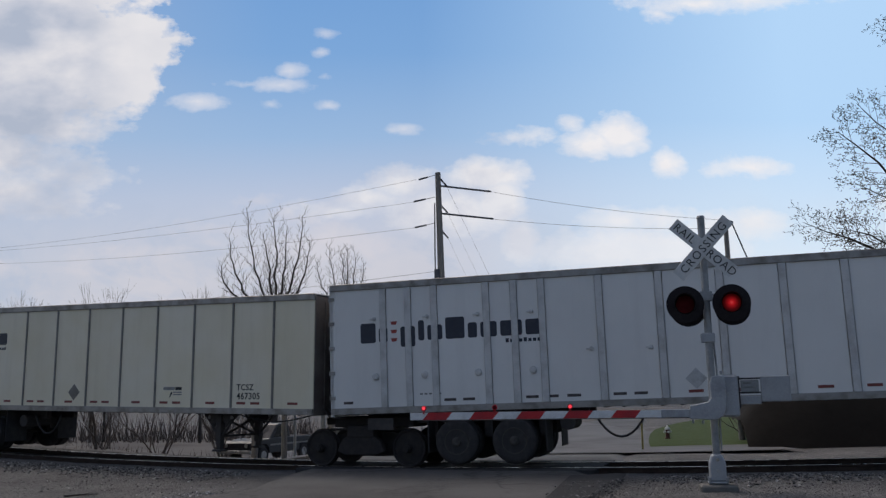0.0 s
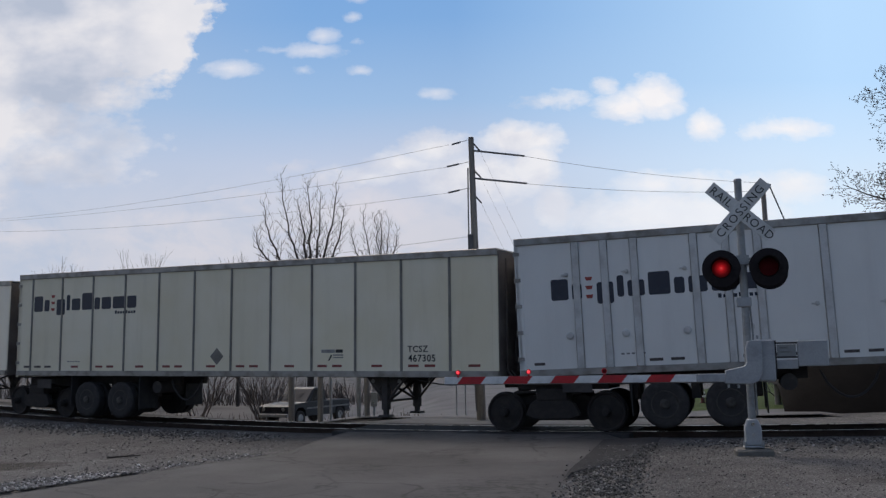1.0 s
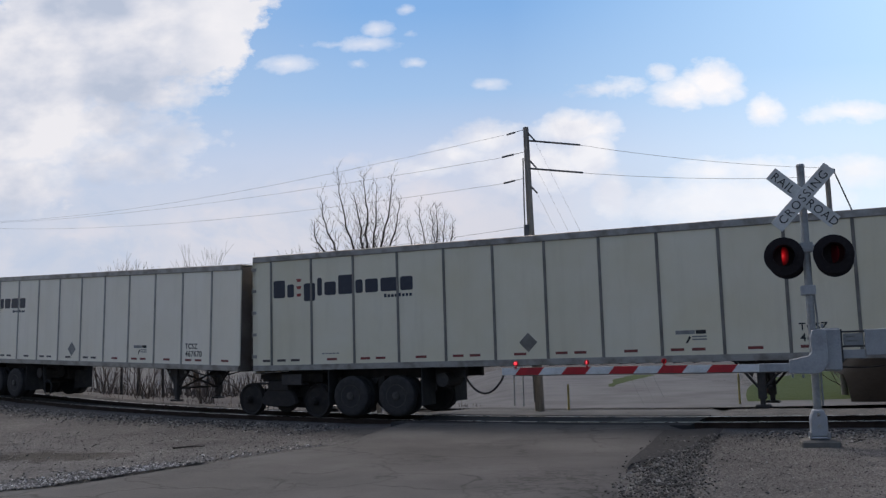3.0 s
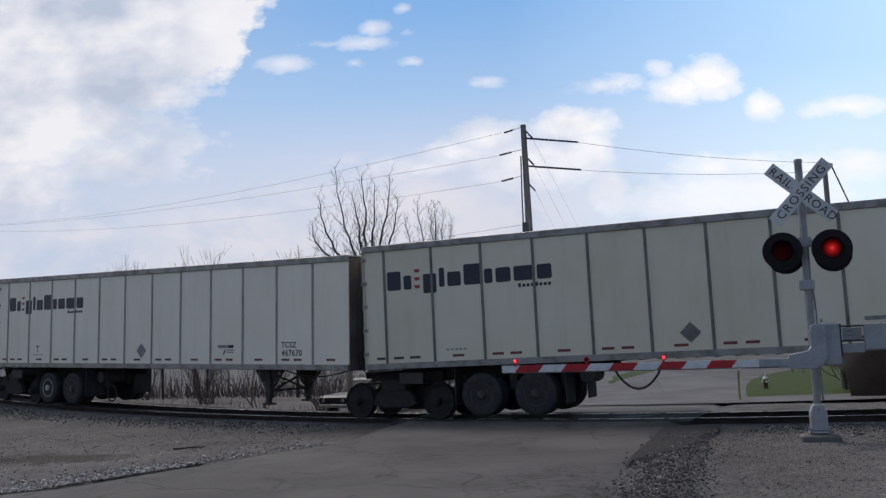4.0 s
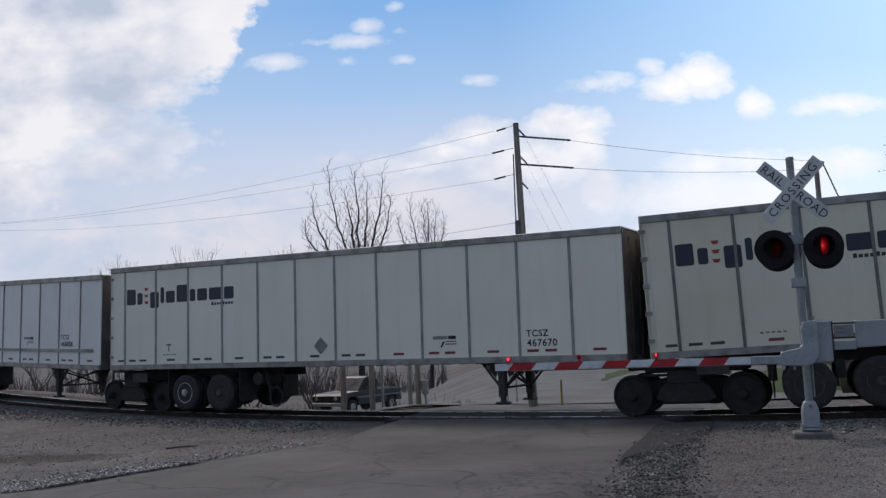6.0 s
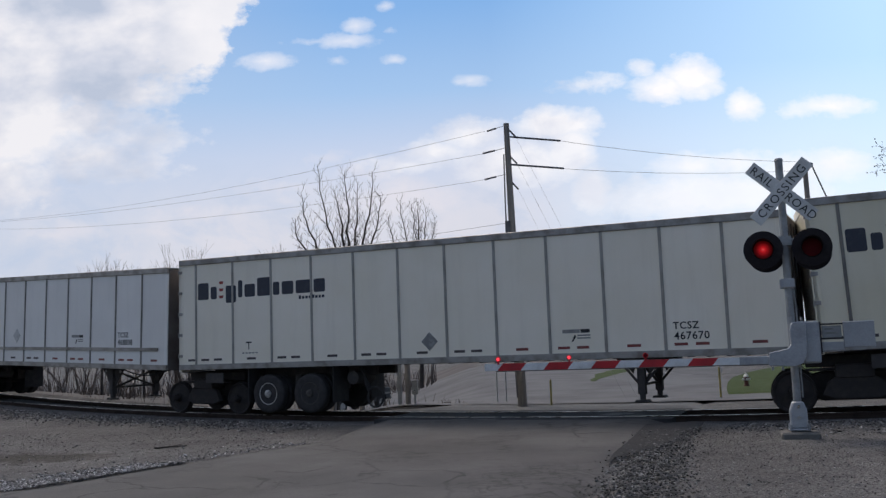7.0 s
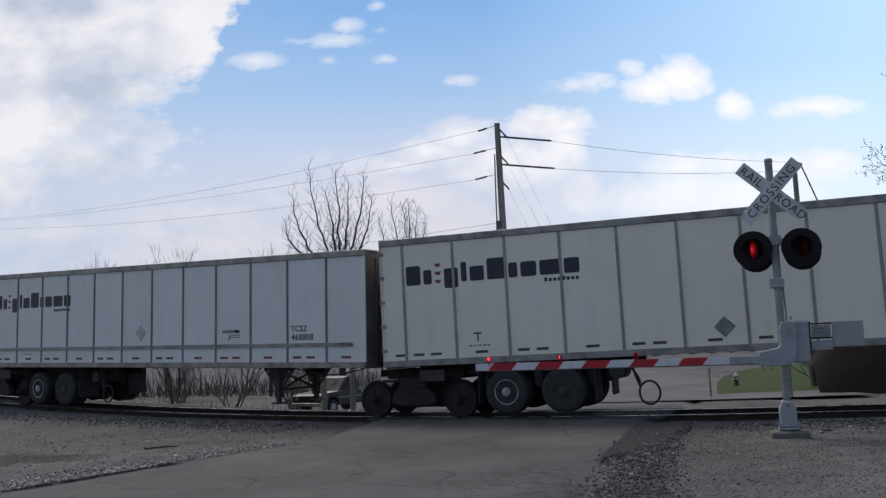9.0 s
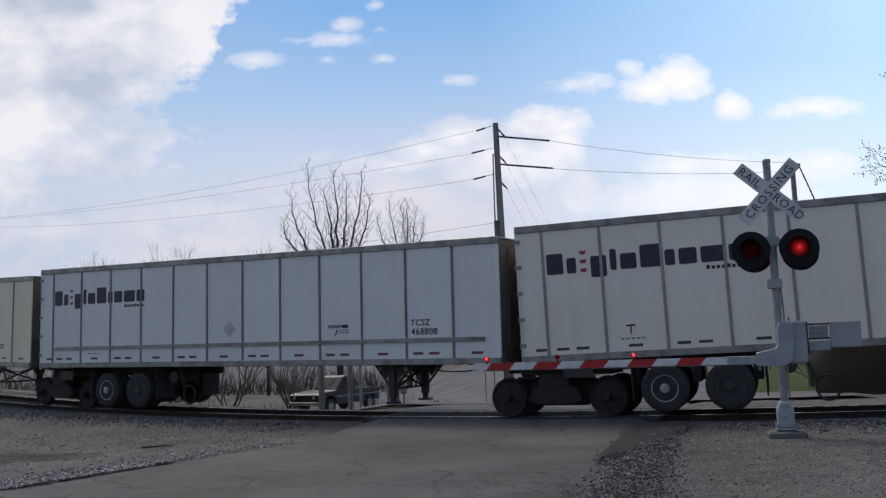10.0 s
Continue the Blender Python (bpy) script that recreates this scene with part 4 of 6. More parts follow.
# ---- sky backdrop with clouds, far behind everything ----
def sky_backdrop():
    n = Nodes("cloudy_sky")
    co = n.coords()
    sep = n.node("ShaderNodeSeparateXYZ")
    n.put(sep.inputs[0], co)
    u = n.math("DIVIDE", sep.outputs[0], sep.outputs[1])
    v = n.math("DIVIDE", sep.outputs[2], sep.outputs[1])
    flat = n.node("ShaderNodeCombineXYZ")
    n.put(flat.inputs[0], u)
    n.put(flat.inputs[1], n.math("MULTIPLY", v, 1.5))
    fv = flat.outputs[0]
    warp = n.node("ShaderNodeTexNoise")
    n.put(warp.inputs["Vector"], fv)
    warp.inputs["Scale"].default_value, warp.inputs["Detail"].default_value = 34.0, 6
    shift = n.node("ShaderNodeVectorMath", operation="SUBTRACT")
    n.put(shift.inputs[0], warp.outputs["Color"])
    shift.inputs[1].default_value = (0.5, 0.5, 0.5)
    plain = n.node("ShaderNodeCombineXYZ")
    n.put(plain.inputs[0], u)
    n.put(plain.inputs[1], v)

    def billowed(amount):
        k = n.node("ShaderNodeVectorMath", operation="MULTIPLY_ADD")
        n.put(k.inputs[0], shift.outputs[0])
        k.inputs[1].default_value = (amount, amount * 0.8, 0)
        n.put(k.inputs[2], plain.outputs[0])
        return k.outputs[0]

    def bodies(ellipses, amount):
        """How far inside a group of cloud bodies a direction lies."""
        at, best = billowed(amount), None
        for cu, cv, ra, rb in ellipses:
            p = n.node("ShaderNodeVectorMath", operation="SUBTRACT")
            n.put(p.inputs[0], at)
            p.inputs[1].default_value = (cu, cv, 0)
            q = n.node("ShaderNodeVectorMath", operation="MULTIPLY")
            n.put(q.inputs[0], p.outputs[0])
            q.inputs[1].default_value = (1 / ra, 1 / rb, 0)
            r = n.node("ShaderNodeVectorMath", operation="LENGTH")
            n.put(r.inputs[0], q.outputs[0])
            d = n.math("MULTIPLY_ADD", r.outputs["Value"], -rb, rb)
            best = d if best is None else n.math("MAXIMUM", best, d)
        return best

    fluff = n.math("SUBTRACT", n.noise(20, 8, 0.6, fv), 0.5)
    fine = n.math("SUBTRACT", n.noise(70, 6, 0.6, fv), 0.5)
    bank = ((-0.405, 0.392, 0.135, 0.068), (-0.288, 0.403, 0.05, 0.034), (-0.302, 0.356, 0.044, 0.034), (-0.462, 0.334, 0.142, 0.047), (-0.385, 0.301, 0.068, 0.02),
            (-0.43, 0.27, 0.077, 0.026), (-0.369, 0.248, 0.048, 0.01), (-0.404, 0.23, 0.054, 0.02), (-0.362, 0.212, 0.027, 0.009), (-0.513, 0.271, 0.09, 0.059),
            (-0.709, 0.345, 0.195, 0.135), (-0.438, 0.502, 0.217, 0.07), (-0.538, 0.207, 0.077, 0.039))
    wisps = ((-0.1, 0.369, 0.019, 0.010), (-0.113, 0.352, 0.036, 0.010), (-0.149, 0.353, 0.03, 0.0035), (-0.207, 0.332, 0.036, 0.012), (-0.125, 0.329, 0.011, 0.005),
             (-0.061, 0.328, 0.013, 0.006), (-0.068, 0.391, 0.012, 0.006), (0.026, 0.298, 0.021, 0.008), (-0.064, 0.362, 0.006, 0.003), (-0.062, 0.415, 0.014, 0.005))
    heaps = ((0.276, 0.291, 0.035, 0.025), (0.243, 0.282, 0.042, 0.018), (0.167, 0.29, 0.037, 0.008), (0.222, 0.305, 0.014, 0.008), (0.331, 0.256, 0.021, 0.017),
             (0.426, 0.252, 0.041, 0.012), (0.394, 0.247, 0.019, 0.006), (0.377, 0.453, 0.076, 0.011), (0.331, 0.44, 0.017, 0.008), (0.44, 0.459, 0.077, 0.010),
             (0.027, 0.236, 0.045, 0.018), (-0.018, 0.219, 0.041, 0.014), (-0.054, 0.206, 0.044, 0.011), (0.113, 0.242, 0.046, 0.024), (0.142, 0.243, 0.027, 0.017),
             (0.134, 0.212, 0.03, 0.032), (0.157, 0.169, 0.022, 0.026), (0.073, 0.201, 0.07, 0.029), (0.272, 0.192, 0.038, 0.014), (0.32, 0.191, 0.044, 0.015),
             (0.382, 0.182, 0.044, 0.018), (0.427, 0.186, 0.038, 0.018), (0.292, 0.157, 0.126, 0.026), (0.75, 0.2, 0.16, 0.05))
    low_banks = ((-0.448, 0.144, 0.076, 0.013), (-0.337, 0.143, 0.041, 0.008), (-0.142, 0.218, 0.031, 0.008), (-0.092, 0.198, 0.048, 0.013), (-0.194, 0.183, 0.057, 0.012),
                 (-0.277, 0.158, 0.076, 0.012), (-0.055, 0.168, 0.076, 0.026), (-0.486, 0.188, 0.051, 0.016))

    def cover(inside, rough, tiny, edge):
        raw = n.math("MULTIPLY_ADD", fluff, rough, inside)
        return n.ramp(n.math("DIVIDE", n.math("MULTIPLY_ADD", fine, tiny, raw), edge), (0.0, 0.0), (0.35, 0.5), (1.0, 1.0))

    soft_edge = n.ramp(v, (0.25, 0.03), (0.34, 0.012))
    bank_mask = cover(n.math("ADD", bodies(bank, 0.04), 0.012), 0.04, 0.018, soft_edge)
    heap_mask = n.math("MULTIPLY", cover(n.math("ADD", bodies(heaps, 0.022), 0.004), 0.018, 0.012, 0.018), n.ramp(v, (0.16, 0.6), (0.25, 0.94)))
    wisp_mask = n.math("MULTIPLY", cover(n.math("ADD", bodies(wisps, 0.012), 0.001), 0.008, 0.008, 0.013), 0.8)
    low_mask = n.math("MULTIPLY", cover(bodies(low_banks, 0.04), 0.03, 0.012, 0.03), 0.6)
    grad = n.ramp(n.math("MULTIPLY", v, 2.0), (0.1, (0.66, 0.66, 0.73)), (0.3, (0.68, 0.70, 0.80)), (0.44, (0.56, 0.65, 0.84)), (0.58, (0.37, 0.56, 0.85)), (0.78, (0.235, 0.45, 0.81)), (1.0, (0.19, 0.40, 0.78)))
    pale = n.ramp(n.math("ADD", n.math("MULTIPLY", u, 1.0), 0.2), (0.25, 0.0), (0.68, 0.95))
    grad = n.mix(pale, grad, (0.54, 0.80, 1.12))
    left = n.ramp(n.math("MULTIPLY", u, -1.0), (0.12, 0.0), (0.5, 0.5))
    grad = n.mix(left, grad, (0.5, 0.60, 0.77))
    haze = n.math("MULTIPLY", n.ramp(n.noise(9, 6, 0.6, fv), (0.45, 0.0), (0.68, 0.8)), n.ramp(n.math("MULTIPLY", v, 2.0), (0.2, 0.6), (0.45, 0.0)))
    grad = n.mix(haze, grad, (0.80, 0.77, 0.82))
    low = n.ramp(n.math("MULTIPLY", v, 2.0), (0.12, 0.5), (0.3, 0.8), (0.45, 0.0))
    blue_gap = n.ramp(n.noise(13, 5, 0.6, fv, 0.5), (0.34, 0.6), (0.5, 0.0))
    grad = n.mix(n.math("MULTIPLY", blue_gap, low), grad, (0.46, 0.57, 0.76))
    glare = n.math("MULTIPLY", n.ramp(n.math("ADD", u, 0.2), (0.3, 0.0), (0.62, 0.75)), n.ramp(n.math("MULTIPLY", v, 2.0), (0.3, 1.0), (0.62, 0.0)))
    grad = n.mix(glare, grad, (0.86, 0.97, 1.08))
    grad = n.mix(low_mask, grad, (0.84, 0.79, 0.83))
    grad = n.mix(wisp_mask, grad, (0.90, 0.90, 0.96))
    heap_body = n.ramp(n.noise(14, 6, 0.55, fv, 0.3), (0.36, (0.72, 0.74, 0.84)), (0.55, (0.95, 0.94, 0.97)))
    heap_body = n.mix(n.ramp(n.math("ADD", u, 0.5), (0.6, 0.0), (0.75, 0.8)), heap_body, (1.06, 1.03, 1.04))
    grad = n.mix(heap_mask, grad, heap_body)
    body = n.ramp(n.noise(9, 5, 0.5, fv), (0.36, (0.50, 0.56, 0.69)), (0.47, (0.66, 0.69, 0.79)), (0.6, (0.88, 0.87, 0.91)))
    body = n.mix(n.ramp(n.math("ADD", u, 0.5), (0.15, 0.0), (0.23, 0.75)), body, (0.97, 0.95, 0.97))
    col = n.mix(n.math("MULTIPLY", bank_mask, 0.95), grad, body)
    em = n.node("ShaderNodeEmission")
    n.put(em.inputs[0], col)
    em.inputs[1].default_value = 1.0
    n.put(n.tree.nodes["Material Output"].inputs[0], em.outputs[0])
    bm = bmesh.new()
    rows = []
    for j in range(13):
        e = radians(-4 + 42 * j / 12)
        rows.append([bm.verts.new((3000 * math.sin(a) * math.cos(e), 3000 * math.cos(a) * math.cos(e), 3000 * math.sin(e))) for a in (radians(-62 + 124 * i / 40) for i in range(41))])
    for r0, r1 in zip(rows, rows[1:]):
        for i in range(40):
            bm.faces.new((r0[i], r0[i + 1], r1[i + 1], r1[i]))
    ob = structure("backdrop", bm, n.mat, "blue spring sky with white broken clouds", "sky", smooth=True)
    ob.location = EYE
    return ob


sky_backdrop()

# ---- crossing signal ----
SIGNAL = (5.6, 15.3)
SIGNAL_Z = -0.13


def hood(bm, r, depth, at):
    """A visor over a lamp: the upper part of a tube, cut back below."""
    n = 22
    rows = []
    for i in range(n + 1):
        a = radians(-35 + 250 * i / n)
        reach = depth * (0.45 + 0.55 * max(0.0, math.sin(a)) ** 0.6)
        c, s = math.cos(a), math.sin(a)
        rows.append([bm.verts.new(Vector(at) + Vector((rr * c, y, rr * s))) for rr, y in ((r, 0), (r, -reach), (r - 0.008, -reach), (r - 0.008, 0))])
    for a, b in zip(rows, rows[1:]):
        for i in range(4):
            bm.faces.new((a[i], a[(i + 1) % 4], b[(i + 1) % 4], b[i]))
    for end in (rows[0], rows[-1]):
        bm.faces.new(end)


def crossing_signal():
    s = thing("crossing_signal", "grey crossing signal with white crossed boards and two red flashers", "crossing signal")
    s.matrix_basis = pose(*SIGNAL, 0.0, 0, 0, -15)
    bm = bmesh.new()
    tube(bm, (0, 0, 0.1), (0, 0, 4.6), 0.064, 0.064, 18)
    tube(bm, (0, 0, 4.6), (0, 0, 4.64), 0.075, 0.06, 18)
    part("mast", bm, M["galv"], s, smooth=False)
    bm = bmesh.new()
    prism(bm, ((-0.135, 0.1), (0.135, 0.1), (0.135, 0.4), (0.1, 0.49), (0.085, 0.54), (-0.085, 0.54), (-0.1, 0.49), (-0.135, 0.4)), -0.1, 0.1)
    bx(bm, -0.165, 0.165, -0.14, 0.14, 0.06, 0.1)
    part("base_casting", bm, M["signal_grey"], s, "cast grey mast base", bevel=0.02)
    for x in (-0.14, 0.14):
        for y in (-0.118, 0.118):
            bm = bmesh.new()
            tube(bm, (x, y, 0.08), (x, y, 0.17), 0.025, seg=6)
            part("anchor_bolt", bm, M["galv"], s)
    for z in (0.28, 0.46):
        bm = bmesh.new()
        tube(bm, (0, -0.1, z), (0, -0.125, z), 0.028, seg=8)
        part("base_bolt", bm, M["chrome"], s)
    bm = bmesh.new()
    bx(bm, -0.3, 0.3, -0.24, 0.24, -0.5, 0.05)
    part("foundation", bm, M["concrete"], s, "concrete foundation block", bevel=0.03)
    # crossed boards
    for angle, y in ((-43, -0.085), (47, -0.1)):
        bm = bmesh.new()
        bx(bm, -0.66, 0.66, -0.006, 0.006, -0.118, 0.118)
        me = mesh_of("crossbuck_board", bm, M["sign_white"], 0.004)
        b2 = new("crossbuck_board", me)
        b2.parent = s
        b2.matrix_basis = pose(0, y, 4.06, 0, -angle, 0)
        if angle < 0:
            for text, x in (("RAIL", -0.4), ("ROAD", 0.4)):
                letters("lettering", text, 0.2, M["black_ink"], b2, pose(x, -0.0075, -0.07, 90, 0, 0), 0.001, 1.1)
        else:
            letters("lettering", "CROSSING", 0.2, M["black_ink"], b2, pose(0.0, -0.0075, -0.07, 90, 0, 0), 0.001, 1.22)
    bm = bmesh.new()
    bx(bm, -0.09, 0.09, -0.078, 0.07, 4.0, 4.12)
    part("board_clamp", bm, M["galv"], s, bevel=0.008)
    # lamps
    bm = bmesh.new()
    tube(bm, (-0.42, 0.0, 3.24), (0.42, 0.0, 3.24), 0.024)
    bx(bm, -0.1, 0.1, -0.09, 0.09, 3.14, 3.3)
    tube(bm, (-0.4, 0.0, 3.24), (-0.4, 0.0, 3.1), 0.024)
    tube(bm, (0.4, 0.0, 3.24), (0.4, 0.0, 3.1), 0.024)
    part("cross_arm", bm, M["galv"], s)
    for x in (-0.3, 0.45):
        bm = bmesh.new()
        lathe(bm, ((0.02, 0.0), (0.3, 0.0), (0.305, 0.012), (0.3, 0.02), (0.16, 0.03), (0.15, 0.12), (0.02, 0.13)), 32, "y", (0, 0, 0))
        u = part("rear_flasher", bm, M["signal_black"], s, "black background disc facing the other way")
        u.location = (x, 0.17, 3.02)
    bm = bmesh.new()
    tube(bm, (-0.3, 0.1, 3.2), (0.45, 0.1, 3.2), 0.022)
    part("rear_cross_arm", bm, M["galv"], s)
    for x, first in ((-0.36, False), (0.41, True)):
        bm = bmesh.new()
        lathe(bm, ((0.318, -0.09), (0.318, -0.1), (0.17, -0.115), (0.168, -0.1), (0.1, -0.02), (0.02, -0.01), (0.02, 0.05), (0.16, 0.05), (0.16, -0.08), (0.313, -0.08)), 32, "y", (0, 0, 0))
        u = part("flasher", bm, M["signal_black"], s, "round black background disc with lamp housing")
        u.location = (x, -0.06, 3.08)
        u.rotation_euler = (0, 0, radians(-4))
        bm = bmesh.new()
        hood(bm, 0.175, 0.3, (0, -0.11, 0))
        part("visor", bm, M["signal_black"], u)
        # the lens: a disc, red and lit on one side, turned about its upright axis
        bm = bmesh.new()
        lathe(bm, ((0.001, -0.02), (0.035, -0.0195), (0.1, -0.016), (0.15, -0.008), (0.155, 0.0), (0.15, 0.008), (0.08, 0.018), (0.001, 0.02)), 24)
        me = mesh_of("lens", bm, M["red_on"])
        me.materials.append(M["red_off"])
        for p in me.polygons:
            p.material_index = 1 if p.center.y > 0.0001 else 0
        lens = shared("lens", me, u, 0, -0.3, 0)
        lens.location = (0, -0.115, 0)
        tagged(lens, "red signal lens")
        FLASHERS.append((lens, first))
    bm = bmesh.new()
    bx(bm, -0.13, 0.1, -0.1, 0.1, 2.42, 2.58)
    part("junction_box", bm, M["signal_grey"], s, bevel=0.015)
    bm = bmesh.new()
    bend(bm, ((0.09, 0.0, 0.6), (0.09, 0.02, 1.3), (0.1, 0.04, 2.0), (0.08, 0.03, 2.42)), 0.016, 6)
    part("conduit", bm, M["galv"], s)
    return s


crossing_signal()


def crossing_gate():
    g = thing("crossing_gate", "lowered crossing gate with red and white striped arm and grey mechanism", "crossing gate")
    g.matrix_basis = pose(*SIGNAL, 0.0, 0, 0, -15)
    # mechanism on the mast's far right
    bm = bmesh.new()
    bx(bm, 0.14, 0.42, -0.12, 0.3, 1.16, 1.86)
    part("mechanism_box", bm, M["signal_grey"], g, "grey gate mechanism case", bevel=0.03)
    bm = bmesh.new()
    bx(bm, 0.06, 0.16, -0.08, 0.08, 1.3, 1.42)
    bx(bm, 0.06, 0.16, -0.08, 0.08, 1.6, 1.72)
    part("mast_clamp", bm, M["galv"], g)
    # curved arm support
    out = [(-0.42, 1.14), (0.02, 1.12), (0.12, 1.17), (0.19, 1.3), (0.2, 1.8), (0.12, 1.86), (-0.02, 1.84), (-0.06, 1.72), (-0.05, 1.48), (-0.1, 1.42), (-0.4, 1.36)]
    bm = bmesh.new()
    prism(bm, out, -0.26, -0.16)
    part("arm_support", bm, M["signal_grey"], g, "curved pale grey arm support", bevel=0.012)
    for x, z in ((-0.36, 1.1), (-0.2, 1.09), (0.0, 1.9), (0.14, 1.9)):
        bm = bmesh.new()
        tube(bm, (x, -0.21, z - 0.03), (x, -0.21, z + 0.03), 0.022, seg=6)
        part("support_bolt", bm, M["galv"], g)
    # counterweight
    bm = bmesh.new()
    for z in (1.54, 1.78):
        bx(bm, 0.4, 0.82, 0.05, 0.08, z, z + 0.03)
    bx(bm, 0.43, 0.46, 0.04, 0.1, 1.3, 1.84)
    part("counterweight_arm", bm, M["under"], g, "thin dark steel counterweight arms")
    bm = bmesh.new()
    bx(bm, 0.48, 0.78, 0.09, 0.12, 1.57, 1.77)
    part("name_plate", bm, M["galv"], g, "worn grey plate with faded markings", bevel=0.004)
    for i, z in enumerate((1.63, 1.7)):
        bm = bmesh.new()
        bx(bm, 0.52, 0.72 - 0.06 * i, 0.086, 0.09, z, z + 0.03)
        part("faded_bar", bm, M["grey_ink"], g)
    bm = bmesh.new()
    bx(bm, 0.8, 1.28, 0.03, 0.11, 1.4, 1.83)
    part("counterweight", bm, M["counterweight"], g, "pale painted counterweight plate", bevel=0.012)
    bm = bmesh.new()
    bx(bm, 0.46, 0.8, 0.06, 0.1, 1.36, 1.5)
    part("counterweight_bracket", bm, M["counterweight"], g, bevel=0.006)
    # the arm, striped, in a frame of its own: x from the tip to the support
    tip = g.matrix_basis.inverted() @ Vector((0.46, 16.0, 1.27))
    root = Vector((-0.38, -0.2, 1.235))
    d = root - tip
    length = d.length
    reds = [0.27 + 0.805 * i for i in range(5)]
    h, slant = 0.062, 0.05
    marks = [0.0]
    for r in reds:
        marks += [r, r + 0.41]
    marks.append(length)

    def stripe(bm, a, b, sa, sb):
        prism(bm, ((a - sa, -h), (b - sb, -h), (b + sb, h), (a + sa, h)), -0.02, 0.02)

    def arm_pose():
        return Matrix.Translation(tip) @ pose(0, 0, 0, 0, 0, math.degrees(math.atan2(d.y, d.x))) @ pose(0, 0, 0, 0, -math.degrees(math.atan2(d.z, math.hypot(d.x, d.y))), 0)

    for i, (a, b) in enumerate(zip(marks, marks[1:])):
        q = bmesh.new()
        stripe(q, a, b, 0 if i == 0 else slant, 0 if i == len(marks) - 2 else slant)
        o = part("arm_stripe", q, M["gate_red"] if i % 2 else M["gate_white"], g, "red reflective stripe" if i % 2 else "white reflective stripe")
        o.matrix_basis = arm_pose()
    bm = bmesh.new()
    bx(bm, length - 0.5, length + 0.25, -0.03, 0.03, -0.07, 0.07)
    o = part("arm_root", bm, M["signal_grey"], g, bevel=0.01)
    o.matrix_basis = arm_pose()
    bm = bmesh.new()
    bend(bm, [Vector((0.2 + (length - 0.2) * k / 10, 0.025, -h - 0.008 - 0.004 * (k % 2))) for k in range(11)], 0.009, 5)
    o = part("arm_cable", bm, M["wire"], g)
    o.matrix_basis = arm_pose()
    for i, x in enumerate((0.24, 1.47, 2.76)):
        bm = bmesh.new()
        lathe(bm, ((0.02, -0.03), (0.046, -0.03), (0.046, 0.05), (0.02, 0.05)), 14, "y", (0, 0, 0))
        bx(bm, -0.02, 0.02, -0.02, 0.02, -0.1, -0.05)
        u = part("arm_lamp", bm, M["gate_red"], g)
        u.matrix_basis = arm_pose() @ pose(x, 0, h + 0.075)
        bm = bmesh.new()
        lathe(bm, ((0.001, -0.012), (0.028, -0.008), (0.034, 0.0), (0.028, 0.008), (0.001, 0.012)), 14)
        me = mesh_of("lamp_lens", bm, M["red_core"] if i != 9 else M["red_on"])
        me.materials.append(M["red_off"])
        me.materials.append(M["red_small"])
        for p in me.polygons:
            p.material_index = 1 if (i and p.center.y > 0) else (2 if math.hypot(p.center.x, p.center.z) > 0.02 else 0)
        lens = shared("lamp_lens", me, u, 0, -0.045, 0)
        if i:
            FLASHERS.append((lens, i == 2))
    return g


crossing_gate()


# ---- poles and wires ----
def sagging(a, b, sag, n=14):
    a, b = Vector(a), Vector(b)
    return [a.lerp(b, k / n) - Vector((0, 0, sag * 4 * (k / n) * (1 - k / n))) for k in range(n + 1)]


def wire(name, points, r, label):
    bm = bmesh.new()
    bend(bm, points, r, 5)
    return tagged(new(name, mesh_of(name, bm, M["wire"])), label, "overhead wire", "wires on the poles")


PX, PY, PTOP = 1.62, 25.2, 7.9
pole = thing("utility_pole", "weathered brown wooden utility pole with wires and insulators", "utility pole")
bm = bmesh.new()
tube(bm, (1.72, PY, -0.4), (PX, PY, PTOP), 0.135, 0.078, 14)
part("shaft", bm, M["wood"], pole)
for z, len_ in ((7.5, 1.45), (6.7, 1.5)):
    bm = bmesh.new()
    a, b = Vector((PX + 0.08, PY - 0.05, z)), Vector((PX + 0.08 + len_, PY + 0.1, z - 0.14))
    tube(bm, a, b, 0.026, seg=8)
    for k in range(12):
        p = a.lerp(b, 0.06 + k * 0.08)
        tube(bm, p, p + (b - a).normalized() * 0.03, 0.032, seg=8)
    part("strain_insulator", bm, M["insulator"], pole)
for z, end in ((7.83, -0.55), (7.19, -0.7), (6.44, -0.68)):
    bm = bmesh.new()
    a, b = Vector((PX - 0.08, PY, z)), Vector((PX + end, PY, z - 0.13))
    m0, m1 = a.lerp(b, 0.45), b
    tube(bm, a, m0, 0.008, seg=6)
    tube(bm, m0, m1, 0.026, seg=8)
    part("strain_insulator", bm, M["insulator"], pole)
for z in (7.72, 6.95, 6.22):
    bm = bmesh.new()
    tube(bm, (PX + 0.07, PY, z), (PX + 0.26, PY + 0.02, z - 0.22), 0.024, seg=8)
    part("guy_fitting", bm, M["insulator"], pole)
bm = bmesh.new()
bend(bm, ((PX - 0.11, PY - 0.05, 7.0), (PX - 0.13, PY - 0.06, 5.6), (PX - 0.12, PY - 0.06, 3.0), (PX - 0.04, PY - 0.08, 0.2)), 0.022, 6)
part("ground_lead", bm, M["wire"], pole)
bm = bmesh.new()
bx(bm, PX - 0.16, PX - 0.02, PY - 0.12, PY - 0.02, 4.4, 5.1)
part("cable_guard", bm, M["insulator"], pole)

